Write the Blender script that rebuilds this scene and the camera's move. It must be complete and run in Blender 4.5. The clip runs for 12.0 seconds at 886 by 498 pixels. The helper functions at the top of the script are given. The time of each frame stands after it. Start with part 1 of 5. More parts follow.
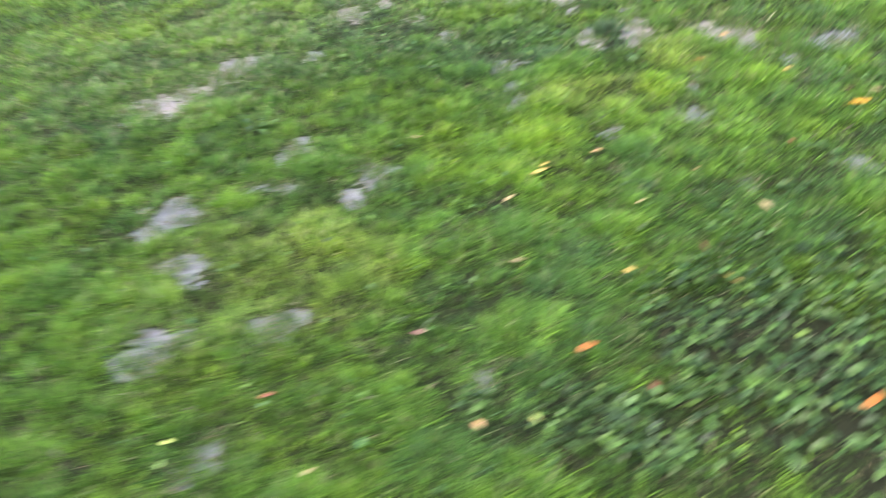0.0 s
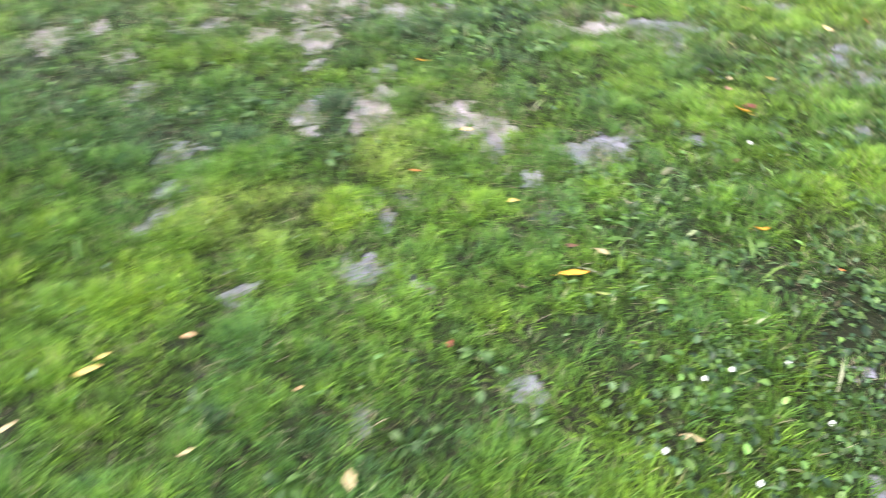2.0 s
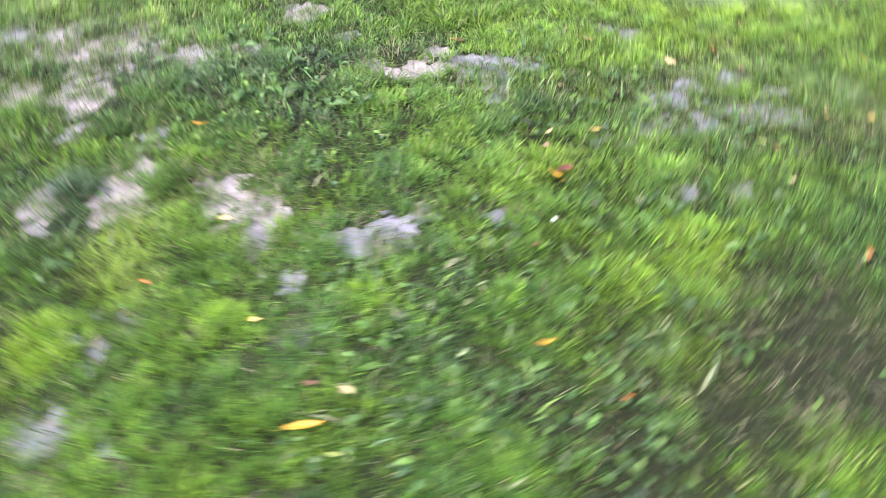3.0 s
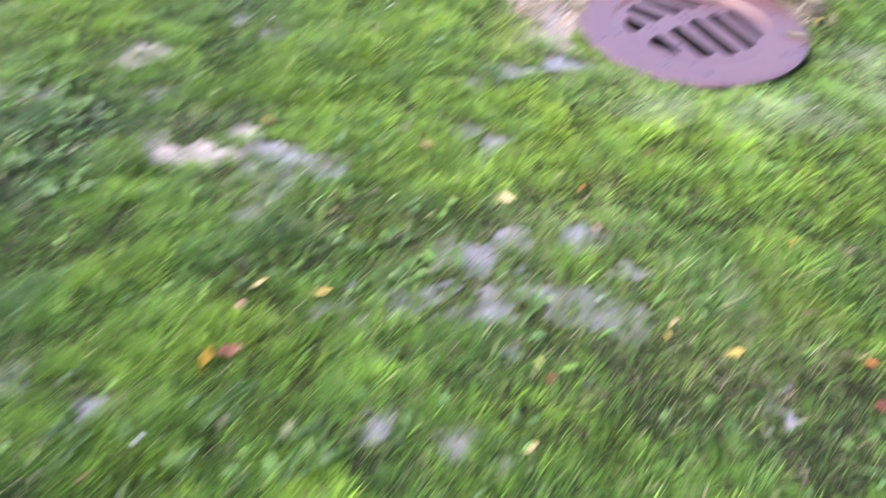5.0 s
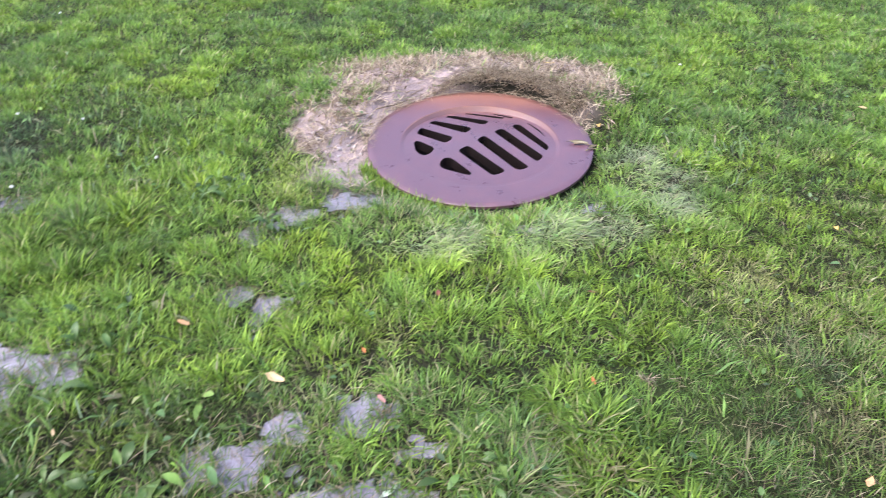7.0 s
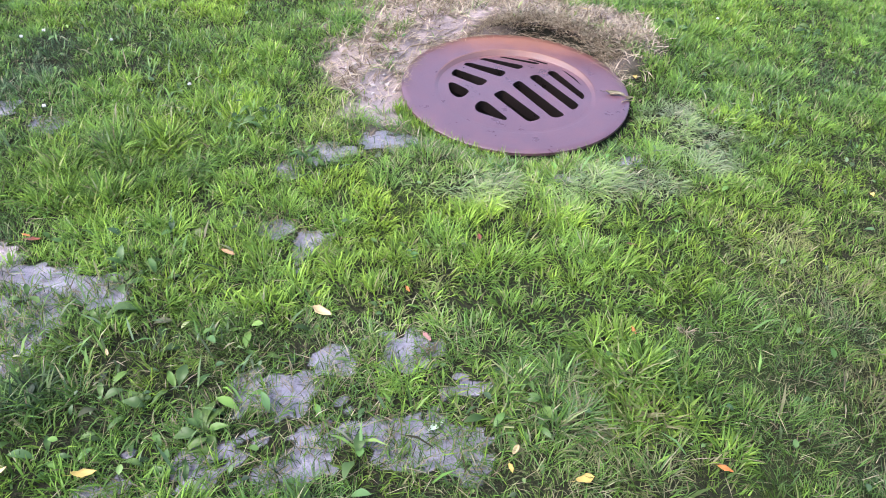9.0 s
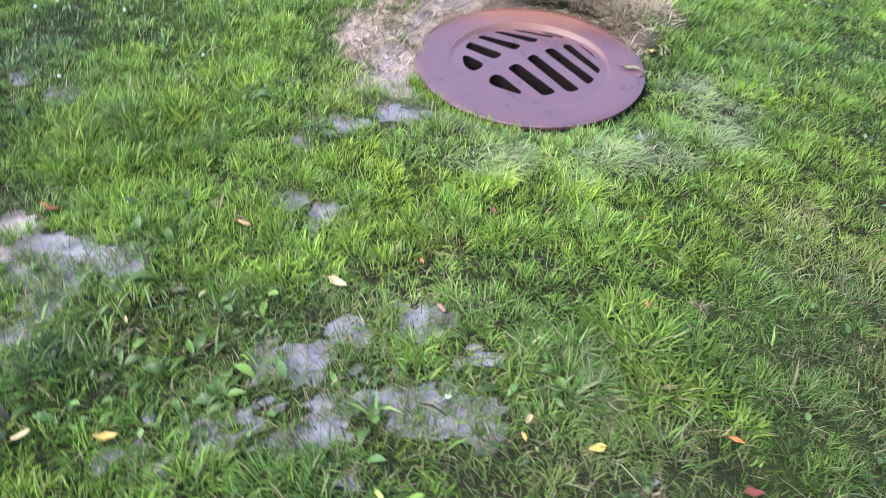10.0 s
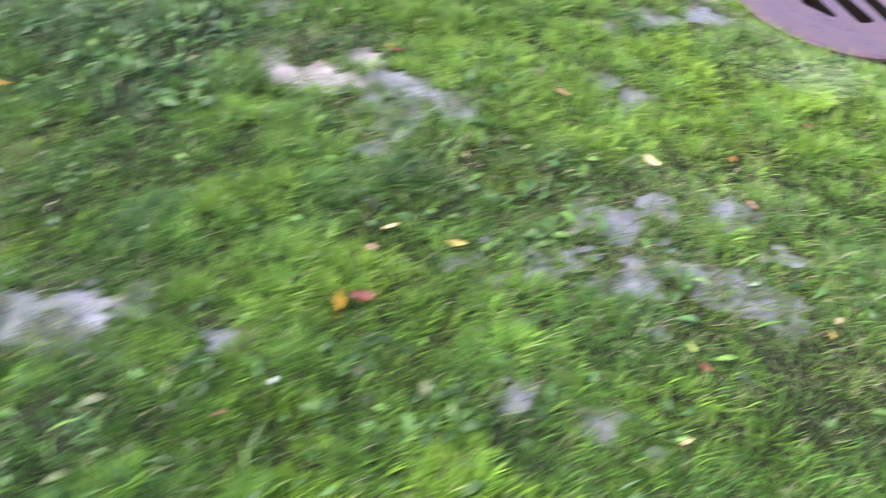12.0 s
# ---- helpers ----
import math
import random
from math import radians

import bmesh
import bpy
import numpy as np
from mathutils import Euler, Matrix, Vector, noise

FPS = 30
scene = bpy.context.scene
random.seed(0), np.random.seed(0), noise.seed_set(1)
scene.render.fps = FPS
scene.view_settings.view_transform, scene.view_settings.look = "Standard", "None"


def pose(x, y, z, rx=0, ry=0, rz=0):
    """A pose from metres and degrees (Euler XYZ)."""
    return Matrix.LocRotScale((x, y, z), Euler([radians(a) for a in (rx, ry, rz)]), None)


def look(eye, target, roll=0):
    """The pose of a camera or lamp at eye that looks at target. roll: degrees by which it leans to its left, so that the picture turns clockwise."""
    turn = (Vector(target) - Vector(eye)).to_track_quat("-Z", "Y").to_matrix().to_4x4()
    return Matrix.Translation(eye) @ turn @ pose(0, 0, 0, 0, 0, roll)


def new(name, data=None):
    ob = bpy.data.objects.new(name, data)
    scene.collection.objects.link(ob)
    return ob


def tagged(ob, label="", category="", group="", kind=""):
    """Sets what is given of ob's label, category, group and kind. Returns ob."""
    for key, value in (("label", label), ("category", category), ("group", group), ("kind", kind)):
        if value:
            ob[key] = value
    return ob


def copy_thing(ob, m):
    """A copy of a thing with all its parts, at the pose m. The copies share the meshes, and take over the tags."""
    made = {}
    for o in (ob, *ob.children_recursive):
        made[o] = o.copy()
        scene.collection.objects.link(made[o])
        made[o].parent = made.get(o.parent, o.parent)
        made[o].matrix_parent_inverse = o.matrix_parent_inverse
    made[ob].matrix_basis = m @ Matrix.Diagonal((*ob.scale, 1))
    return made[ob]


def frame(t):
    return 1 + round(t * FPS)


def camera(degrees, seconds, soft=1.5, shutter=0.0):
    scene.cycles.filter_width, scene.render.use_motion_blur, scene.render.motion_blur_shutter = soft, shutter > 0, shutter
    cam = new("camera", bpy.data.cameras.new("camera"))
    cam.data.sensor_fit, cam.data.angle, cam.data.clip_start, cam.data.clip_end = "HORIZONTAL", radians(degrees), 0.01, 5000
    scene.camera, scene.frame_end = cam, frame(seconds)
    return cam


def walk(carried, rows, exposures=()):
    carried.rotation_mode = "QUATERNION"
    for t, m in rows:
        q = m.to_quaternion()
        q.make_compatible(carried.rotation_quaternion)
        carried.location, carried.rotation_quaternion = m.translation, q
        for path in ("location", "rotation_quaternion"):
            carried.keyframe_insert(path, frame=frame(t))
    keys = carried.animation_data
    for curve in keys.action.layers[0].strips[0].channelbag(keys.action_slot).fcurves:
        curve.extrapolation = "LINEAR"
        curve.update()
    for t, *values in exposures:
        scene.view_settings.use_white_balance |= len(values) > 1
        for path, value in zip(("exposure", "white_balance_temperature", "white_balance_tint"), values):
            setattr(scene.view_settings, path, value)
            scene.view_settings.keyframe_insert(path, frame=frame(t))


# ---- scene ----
cam = camera(67.8, 12.0, 0.9, 1.0)
PATH = [
    (0, (-1.905, -2.3, 1.18), (-2.242, -0.773, -0.067), -6.7),
    (0.1, (-1.847, -2.257, 1.179), (-2.168, -0.725, -0.066), -5.2),
    (0.4, (-1.699, -2.129, 1.203), (-2.018, -0.692, -0.151), -4.9),
    (0.5, (-1.657, -2.08, 1.202), (-1.976, -0.65, -0.16), -6.3),
    (0.6, (-1.619, -2.018, 1.199), (-1.928, -0.596, -0.173), -6.2),
    (0.9, (-1.519, -1.827, 1.17), (-1.738, -0.343, -0.154), 0.2),
    (1, (-1.476, -1.764, 1.172), (-1.632, -0.294, -0.176), 1.2),
    (1.1, (-1.454, -1.703, 1.17), (-1.553, -0.227, -0.176), 0.6),
    (1.4, (-1.325, -1.545, 1.203), (-1.426, -0.074, -0.147), 0.9),
    (1.5, (-1.264, -1.494, 1.19), (-1.435, -0.008, -0.137), 1.9),
    (1.6, (-1.224, -1.447, 1.191), (-1.406, 0.037, -0.136), 3.1),
    (1.9, (-1.085, -1.294, 1.217), (-1.272, 0.178, -0.125), 0.9),
    (2, (-1.045, -1.243, 1.217), (-1.23, 0.213, -0.142), -0.2),
    (2.1, (-1.012, -1.178, 1.205), (-1.173, 0.269, -0.167), -1.1),
    (2.4, (-0.895, -0.968, 1.203), (-0.965, 0.489, -0.165), -1.5),
    (2.5, (-0.864, -0.917, 1.205), (-0.875, 0.534, -0.171), -1.3),
    (2.6, (-0.814, -0.871, 1.217), (-0.823, 0.571, -0.168), -2.8),
    (2.9, (-0.609, -0.757, 1.225), (-0.648, 0.682, -0.165), -2.7),
    (3, (-0.537, -0.72, 1.228), (-0.595, 0.72, -0.16), -0.1),
    (3.1, (-0.484, -0.688, 1.226), (-0.529, 0.75, -0.165), 2.8),
    (3.2, (-0.436, -0.636, 1.218), (-0.453, 0.796, -0.178), 5.2),
    (4.8, (0.429, 0.113, 1.18), (-0.016, 1.471, -0.219), 0.5),
    (4.9, (0.454, 0.165, 1.172), (0.013, 1.522, -0.231), 0.2),
    (5, (0.468, 0.213, 1.163), (0.053, 1.59, -0.228), 0.4),
    (5.1, (0.484, 0.263, 1.153), (0.109, 1.689, -0.2), 1.3),
    (5.4, (0.533, 0.389, 1.14), (0.247, 1.838, -0.21), 0.9),
    (5.5, (0.557, 0.421, 1.141), (0.272, 1.865, -0.214), -0.1),
    (5.6, (0.579, 0.445, 1.144), (0.293, 1.895, -0.205), -0.3),
    (5.9, (0.641, 0.495, 1.14), (0.35, 1.975, -0.174), -0.2),
    (6, (0.663, 0.515, 1.144), (0.392, 2.01, -0.157), -0.7),
    (6.1, (0.679, 0.533, 1.148), (0.438, 2.047, -0.136), -0.9),
    (6.4, (0.703, 0.564, 1.163), (0.566, 2.141, -0.059), -1.5),
    (6.5, (0.706, 0.571, 1.162), (0.592, 2.163, -0.043), -1.4),
    (6.6, (0.701, 0.573, 1.162), (0.606, 2.176, -0.029), -1.0),
    (6.9, (0.689, 0.559, 1.15), (0.598, 2.183, -0.013), 0.1),
    (7, (0.681, 0.552, 1.149), (0.586, 2.176, -0.013), 0.4),
    (7.1, (0.67, 0.546, 1.146), (0.568, 2.164, -0.024), 0.6),
    (7.4, (0.632, 0.527, 1.168), (0.529, 2.111, -0.048), 1.2),
    (7.5, (0.621, 0.523, 1.166), (0.524, 2.102, -0.057), 0.9),
    (7.6, (0.606, 0.521, 1.164), (0.525, 2.096, -0.065), 0.9),
    (7.7, (0.6, 0.522, 1.161), (0.53, 2.089, -0.08), 0.9),
    (9.4, (0.536, 0.532, 1.143), (0.47, 2.048, -0.159), 4.6),
    (9.5, (0.532, 0.53, 1.142), (0.467, 2.042, -0.164), 4.6),
    (9.6, (0.529, 0.531, 1.144), (0.465, 2.037, -0.169), 4.3),
    (9.9, (0.533, 0.521, 1.142), (0.452, 2.008, -0.195), 3.8),
    (10, (0.539, 0.517, 1.138), (0.454, 1.995, -0.207), 4.1),
    (10.1, (0.547, 0.517, 1.135), (0.459, 1.985, -0.221), 4.7),
    (10.4, (0.575, 0.523, 1.129), (0.365, 1.93, -0.276), 2.0),
    (10.5, (0.591, 0.525, 1.129), (0.329, 1.908, -0.291), 0.9),
    (10.6, (0.599, 0.528, 1.132), (0.301, 1.894, -0.297), 0.4),
    (10.9, (0.605, 0.505, 1.119), (0.171, 1.82, -0.324), -1.1),
    (11, (0.596, 0.501, 1.119), (0.115, 1.789, -0.333), -1.3),
    (11.1, (0.588, 0.495, 1.119), (0.072, 1.764, -0.337), -1.6),
    (11.4, (0.541, 0.451, 1.115), (-0.039, 1.675, -0.357), -0.7),
    (11.5, (0.51, 0.429, 1.111), (-0.067, 1.638, -0.374), 0.1),
    (11.6, (0.458, 0.395, 1.11), (-0.09, 1.601, -0.388), 1.4),
    (11.9, (0.249, 0.274, 1.101), (-0.204, 1.497, -0.415), 3.7),
    (12, (0.2, 0.227, 1.111), (-0.254, 1.44, -0.414), 4.1),
]
walk(cam, [(t, look(eye, target, roll)) for t, eye, target, roll in PATH], [(0, 1.78, 6330, 5), (0.5, 1.86, 6310, 5), (2, 1.92, 6290, 9), (3, 1.96, 6180, 13), (5, 1.88, 6080, 15), (6, 1.83, 6080, 16), (7, 1.60, 6030, 18), (9.5, 1.56, 5900, 13), (11, 1.58, 5880, 9), (12, 1.71, 6000, 9)])

# ---- light ----
world = bpy.data.worlds.new("sky")
scene.world = world
world.use_nodes = True
wn = world.node_tree.nodes
sky = wn.new("ShaderNodeTexSky")
sky.sky_type, sky.sun_disc = "NISHITA", False
sky.sun_elevation, sky.sun_rotation = radians(56), radians(-125)
sky.air_density, sky.dust_density, sky.ozone_density = 1.0, 4.0, 1.0
world.node_tree.links.new(sky.outputs["Color"], wn["Background"].inputs["Color"])
wn["Background"].inputs["Strength"].default_value = 0.2
sun = new("sun", bpy.data.lights.new("sun", "SUN"))
sun.data.energy, sun.data.angle, sun.data.color = 1.4, radians(40), (1.0, 0.98, 0.95)
sun.matrix_world = look((-3.1, -2.2, 5.6), (0, 0, 0))

# ---- plan: the drain, and how the ground lies ----
DRAIN = Vector((0.684, 2.939, -0.028))
DRAIN_R = 0.445
LOW = -0.02


def hash2(i, j, seed):
    n = (i * 374761393 + j * 668265263 + seed * 974634777) & 0xFFFFFFFF
    n = ((n ^ (n >> 13)) * 1274126177) & 0xFFFFFFFF
    return ((n ^ (n >> 16)) & 0xFFFF) / 65535.0


def vnoise(x, y, size, seed):
    """Smooth noise, 0 to 1, with bumps about size metres wide."""
    x, y = np.asarray(x, float) / size + 1000, np.asarray(y, float) / size + 1000
    i, j = np.floor(x).astype(np.int64), np.floor(y).astype(np.int64)
    u, v = x - i, y - j
    u, v = u * u * (3 - 2 * u), v * v * (3 - 2 * v)
    a, b = hash2(i, j, seed), hash2(i + 1, j, seed)
    c, d = hash2(i, j + 1, seed), hash2(i + 1, j + 1, seed)
    return (a * (1 - u) + b * u) * (1 - v) + (c * (1 - u) + d * u) * v


def fbm(x, y, size, seed):
    return 0.55 * vnoise(x, y, size, seed) + 0.3 * vnoise(x, y, size / 2.3, seed + 1) + 0.15 * vnoise(x, y, size / 5.1, seed + 2)


def smooth(a, b, v):
    t = np.clip((v - a) / (b - a), 0, 1)
    return t * t * (3 - 2 * t)


def tufts(x, y, size, seed):
    """For each place the way from the middle of its tuft, the distance to the next tuft's edge, and two numbers of the tuft's own."""
    u, v = np.asarray(x) / size + 500, np.asarray(y) / size + 500
    i, j = np.floor(u).astype(np.int64), np.floor(v).astype(np.int64)
    best, second = np.full(np.shape(u), 9.0), np.full(np.shape(u), 9.0)
    dx, dy, p, q = (np.zeros(np.shape(u)) for _ in range(4))
    for a in (-1, 0, 1):
        for c in (-1, 0, 1):
            ex = u - (i + a + hash2(i + a, j + c, seed))
            ey = v - (j + c + hash2(i + a, j + c, seed + 1))
            d = np.hypot(ex, ey)
            near = d < best
            second = np.where(near, best, np.minimum(second, d))
            best = np.where(near, d, best)
            dx, dy = np.where(near, ex, dx), np.where(near, ey, dy)
            p = np.where(near, hash2(i + a, j + c, seed + 2), p)
            q = np.where(near, hash2(i + a, j + c, seed + 3), q)
    return dx, dy, second - best, p, q


BARE, ZONES = [], {}


def bare(x, y, a, b, deg, strength):
    """A worn patch of wet silt: centre, half axes, turn, how bald it is."""
    BARE.append((x, y, a, b, radians(deg), strength))


def zone(kind, x, y, a, b, deg):
    """A stretch of lawn with a growth of its own."""
    ZONES.setdefault(kind, []).append((x, y, a, b, radians(deg)))


def oval(x, y, x0, y0, a, b, turn):
    c, s = math.cos(turn), math.sin(turn)
    u, v = (x - x0) * c + (y - y0) * s, -(x - x0) * s + (y - y0) * c
    return np.sqrt((u / a) ** 2 + (v / b) ** 2)


def bareness(x, y):
    wx = x + 0.05 * (vnoise(x, y, 0.09, 12) - 0.5) + 0.035 * (vnoise(x, y, 0.03, 13) - 0.5)
    wy = y + 0.05 * (vnoise(x, y, 0.09, 17) - 0.5) + 0.035 * (vnoise(x, y, 0.03, 18) - 0.5)
    ragged = 1.5 * (fbm(x, y, 0.055, 11) - 0.5) + 0.7 * (vnoise(x, y, 0.018, 15) - 0.5)
    out, halo = np.zeros(np.shape(x)), np.zeros(np.shape(x))
    for x0, y0, a, b, turn, s in BARE:
        r = oval(wx, wy, x0, y0, a, b, turn)
        out = np.maximum(out, s * smooth(1.35, 0.85, r + ragged))
        halo = np.maximum(halo, s * smooth(2.4, 1.1, r + 1.3 * ragged))
    islands = smooth(0.55, 0.66, fbm(x, y, 0.045, 27)) * (1 - 0.6 * smooth(0.8, 1.0, out))
    return np.clip(np.maximum(out, 0.38 * halo) * (1 - 0.7 * islands) * (1 - growth("bush", x, y)), 0, 1)


def growth(kind, x, y):
    ragged = 0.9 * (fbm(x, y, 0.16, 21) - 0.5) + (1.1 * (fbm(x, y, 0.07, 23) - 0.5) if kind in ("dead", "pale", "soil", "lime", "yellow") else 0.0)
    out = np.zeros(np.shape(x))
    for place in ZONES.get(kind, ()):
        out = np.maximum(out, smooth(1.35, 0.55, oval(x, y, *place) + ragged))
    return out


def ground_z(x, y):
    """The soil's height: a shallow dip at the drain, a broken bank of turf behind it."""
    x, y = np.asarray(x, float), np.asarray(y, float)
    z = LOW + 0.024 * (fbm(x, y, 0.9, 31) - 0.5) + 0.016 * (fbm(x, y, 0.13, 35) - 0.5)
    dx, dy = x - DRAIN.x, y - DRAIN.y
    r = np.hypot(dx, dy)
    back = smooth(-0.25, 0.9, dy / np.maximum(r, 1e-3))
    lip = -0.080 + 0.062 * back
    z = lip + (z - lip) * smooth(DRAIN_R - 0.02, DRAIN_R + 0.22 - 0.1 * back, r)
    behind = back * smooth(DRAIN_R + 0.005, DRAIN_R + 0.11, r + 0.03 * (vnoise(x, y, 0.05, 41) - 0.5)) * smooth(DRAIN_R + 0.75, DRAIN_R + 0.12, r)
    return z + 0.075 * behind * smooth(-0.3, 0.5, dy)


bare(0.52, 1.31, 0.096, 0.068, 8, 1.00)
bare(-1.17, 0.73, 0.105, 0.080, 5, 1.00)
bare(-1.55, 0.80, 0.090, 0.130, 5, 1.00)
bare(-0.45, 1.59, 0.150, 0.085, 10, 0.95)
bare(-0.72, 1.58, 0.100, 0.060, 5, 1.00)
bare(-0.92, 1.60, 0.060, 0.050, 5, 1.00)
bare(-1.95, 1.70, 0.170, 0.080, 5, 0.95)
bare(-1.91, 1.35, 0.110, 0.090, 5, 0.95)
bare(-0.74, 0.63, 0.095, 0.065, 5, 1.00)
bare(0.16, 1.36, 0.098, 0.058, 8, 1.00)
bare(0.26, 1.23, 0.061, 0.063, 8, 0.90)
bare(0.36, 1.30, 0.051, 0.052, 8, 0.70)
bare(0.44, 1.55, 0.073, 0.048, 9, 0.90)
bare(0.28, 1.46, 0.049, 0.040, 8, 0.90)
bare(0.36, 1.58, 0.044, 0.030, 8, 0.70)
bare(0.58, 1.45, 0.042, 0.032, 8, 0.70)
bare(0.10, 1.19, 0.083, 0.049, 8, 0.60)
bare(-0.03, 1.14, 0.069, 0.047, 8, 0.80)
bare(0.11, 1.88, 0.047, 0.081, 10, 1.00)
bare(0.03, 1.93, 0.052, 0.043, 9, 0.80)
bare(0.09, 2.33, 0.071, 0.061, 11, 1.00)
bare(0.24, 2.44, 0.074, 0.062, 11, 1.00)
bare(-0.02, 2.23, 0.035, 0.051, 11, 0.90)
bare(-0.35, 1.64, 0.067, 0.060, 9, 0.80)
bare(-0.41, 1.54, 0.035, 0.045, 9, 0.70)
bare(-0.54, 1.60, 0.051, 0.073, 10, 0.80)
bare(-0.41, 1.45, 0.040, 0.045, 9, 0.70)
bare(-0.39, 1.34, 0.045, 0.046, 8, 0.60)
bare(1.09, 2.49, 0.049, 0.067, 11, 0.90)
bare(0.88, 2.32, 0.052, 0.034, 11, 0.70)
bare(-1.06, 2.43, 0.034, 0.060, 12, 0.90)
bare(-0.85, 2.35, 0.078, 0.053, 12, 0.70)
bare(-0.85, 1.55, 0.060, 0.060, 11, 1.00)
bare(-1.27, 2.03, 0.083, 0.099, 11, 1.00)
bare(0.93, 1.12, 0.070, 0.053, 12, 0.60)
bare(0.53, 1.05, 0.048, 0.026, 12, 0.50)
bare(0.07, 1.00, 0.025, 0.021, 12, 0.60)
bare(0.36, 1.12, 0.051, 0.029, 12, 0.60)
bare(-0.43, 0.73, 0.038, 0.023, 26, 0.80)
bare(0.11, 0.87, 0.053, 0.039, 26, 0.70)
bare(0.31, 0.88, 0.039, 0.041, 27, 1.00)
bare(0.42, 0.87, 0.032, 0.016, 26, 0.60)
bare(-2.12, 1.71, 0.150, 0.174, 2, 1.00)
bare(-1.91, 1.77, 0.087, 0.124, 2, 1.00)
bare(-1.63, 1.63, 0.125, 0.072, 2, 1.00)
bare(-2.16, 1.30, 0.057, 0.081, 2, 1.00)
bare(-1.88, 1.27, 0.056, 0.083, 2, 1.00)
bare(-1.54, 0.78, 0.071, 0.120, 2, 1.10)
bare(-1.38, 0.85, 0.057, 0.055, 2, 0.70)
bare(-1.25, 0.80, 0.055, 0.065, 2, 1.00)
bare(-1.10, 0.64, 0.067, 0.080, 2, 1.00)
bare(-1.77, 0.73, 0.039, 0.107, 2, 1.00)
bare(-1.56, 1.09, 0.045, 0.098, 2, 0.70)
bare(-1.87, 1.09, 0.045, 0.061, 2, 0.70)
bare(-1.06, 1.80, 0.066, 0.071, 2, 0.62)
bare(-0.78, 0.58, 0.104, 0.038, 2, 1.00)
bare(-1.00, 0.44, 0.057, 0.057, 2, 0.70)
bare(-1.39, 0.25, 0.076, 0.061, 2, 0.62)
bare(-0.93, 0.25, 0.060, 0.058, 2, 0.47)
bare(-1.42, -0.02, 0.067, 0.069, 2, 0.55)
bare(-1.29, -0.06, 0.044, 0.045, 2, 0.55)
bare(-0.23, 0.08, 0.055, 0.048, 2, 0.39)
bare(0.21, 0.09, 0.055, 0.033, 2, 0.39)
bare(-0.70, 0.37, 0.048, 0.053, 2, 0.31)
bare(-3.03, 1.18, 0.067, 0.123, 7, 1.00)
bare(-2.89, 1.28, 0.045, 0.086, 7, 0.62)
bare(-2.63, 1.05, 0.054, 0.073, 7, 0.70)
bare(-2.46, 0.82, 0.050, 0.085, 7, 0.70)
bare(-2.12, 0.44, 0.060, 0.071, 7, 0.70)
bare(-2.08, 0.18, 0.058, 0.112, 7, 0.77)
bare(-1.75, -0.12, 0.055, 0.055, 7, 0.70)
bare(-1.40, -0.11, 0.054, 0.038, 7, 0.47)
bare(-1.26, -0.08, 0.048, 0.034, 7, 0.55)
bare(-1.40, 0.21, 0.046, 0.060, 7, 0.62)
bare(-1.32, -0.51, 0.045, 0.045, 7, 0.55)
bare(-1.62, -0.36, 0.031, 0.024, 6, 0.47)
bare(-1.74, -0.39, 0.030, 0.024, 6, 0.47)
bare(-0.97, -0.36, 0.042, 0.042, 7, 0.62)
bare(-1.09, -0.46, 0.023, 0.026, 6, 0.55)
bare(-0.24, 0.07, 0.049, 0.063, 7, 0.39)
bare(-0.19, -0.21, 0.036, 0.068, 7, 0.55)
bare(-0.28, -0.46, 0.032, 0.077, 7, 0.55)
bare(-3.44, 0.50, 0.104, 0.137, 1, 1.10)
bare(-3.54, 0.24, 0.104, 0.101, 2, 0.98)
bare(-3.62, 0.09, 0.115, 0.114, 2, 1.00)
bare(-3.09, 0.63, 0.052, 0.075, 1, 0.70)
bare(-2.87, -0.26, 0.072, 0.082, 3, 0.87)
bare(-3.16, -0.68, 0.076, 0.112, 5, 0.98)
bare(-3.00, -0.94, 0.067, 0.061, 6, 0.98)
bare(-2.54, -0.43, 0.066, 0.070, 4, 1.00)
bare(-2.56, -0.56, 0.053, 0.054, 4, 0.87)
bare(-2.87, -0.50, 0.066, 0.059, 4, 0.77)
bare(-2.61, -1.16, 0.066, 0.064, 6, 0.98)
bare(-2.96, -1.28, 0.074, 0.082, 6, 0.98)
bare(-2.85, -1.23, 0.042, 0.047, 7, 0.77)
bare(-2.66, -1.59, 0.054, 0.055, 7, 0.77)
bare(-2.22, -0.79, 0.091, 0.041, 5, 0.43)
bare(-2.06, -1.32, 0.035, 0.025, 7, 0.66)
bare(-1.31, -0.49, 0.053, 0.066, 5, 0.39)
bare(-1.74, 0.71, 0.045, 0.084, 1, 0.62)
bare(-1.50, 0.77, 0.045, 0.069, 1, 0.62)
zone("sand", -1.99, 1.53, 0.54, 0.53, 2)
zone("sand", -1.35, 0.77, 0.47, 0.25, 2)
zone("sand", -3.46, 0.33, 0.59, 0.43, 2)
zone("sand", -0.77, 1.56, 0.21, 0.14, 11)
zone("sand", -1.27, 2.03, 0.16, 0.17, 11)
zone("sand", -2.84, 1.05, 0.37, 0.49, 7)
zone("lime", -0.04, 1.77, 0.13, 0.18, 9)
zone("lime", -2.12, -0.33, 0.33, 0.26, 4)
zone("lime", -0.26, 1.83, 0.39, 0.20, 2)
zone("lime", -1.45, 0.46, 0.14, 0.14, 7)
zone("lime", -0.46, 2.47, 0.33, 0.24, 12)
zone("lime", 0.65, 1.91, 0.39, 0.14, 9)
zone("yellow", -1.78, 0.09, 0.21, 0.15, 7)
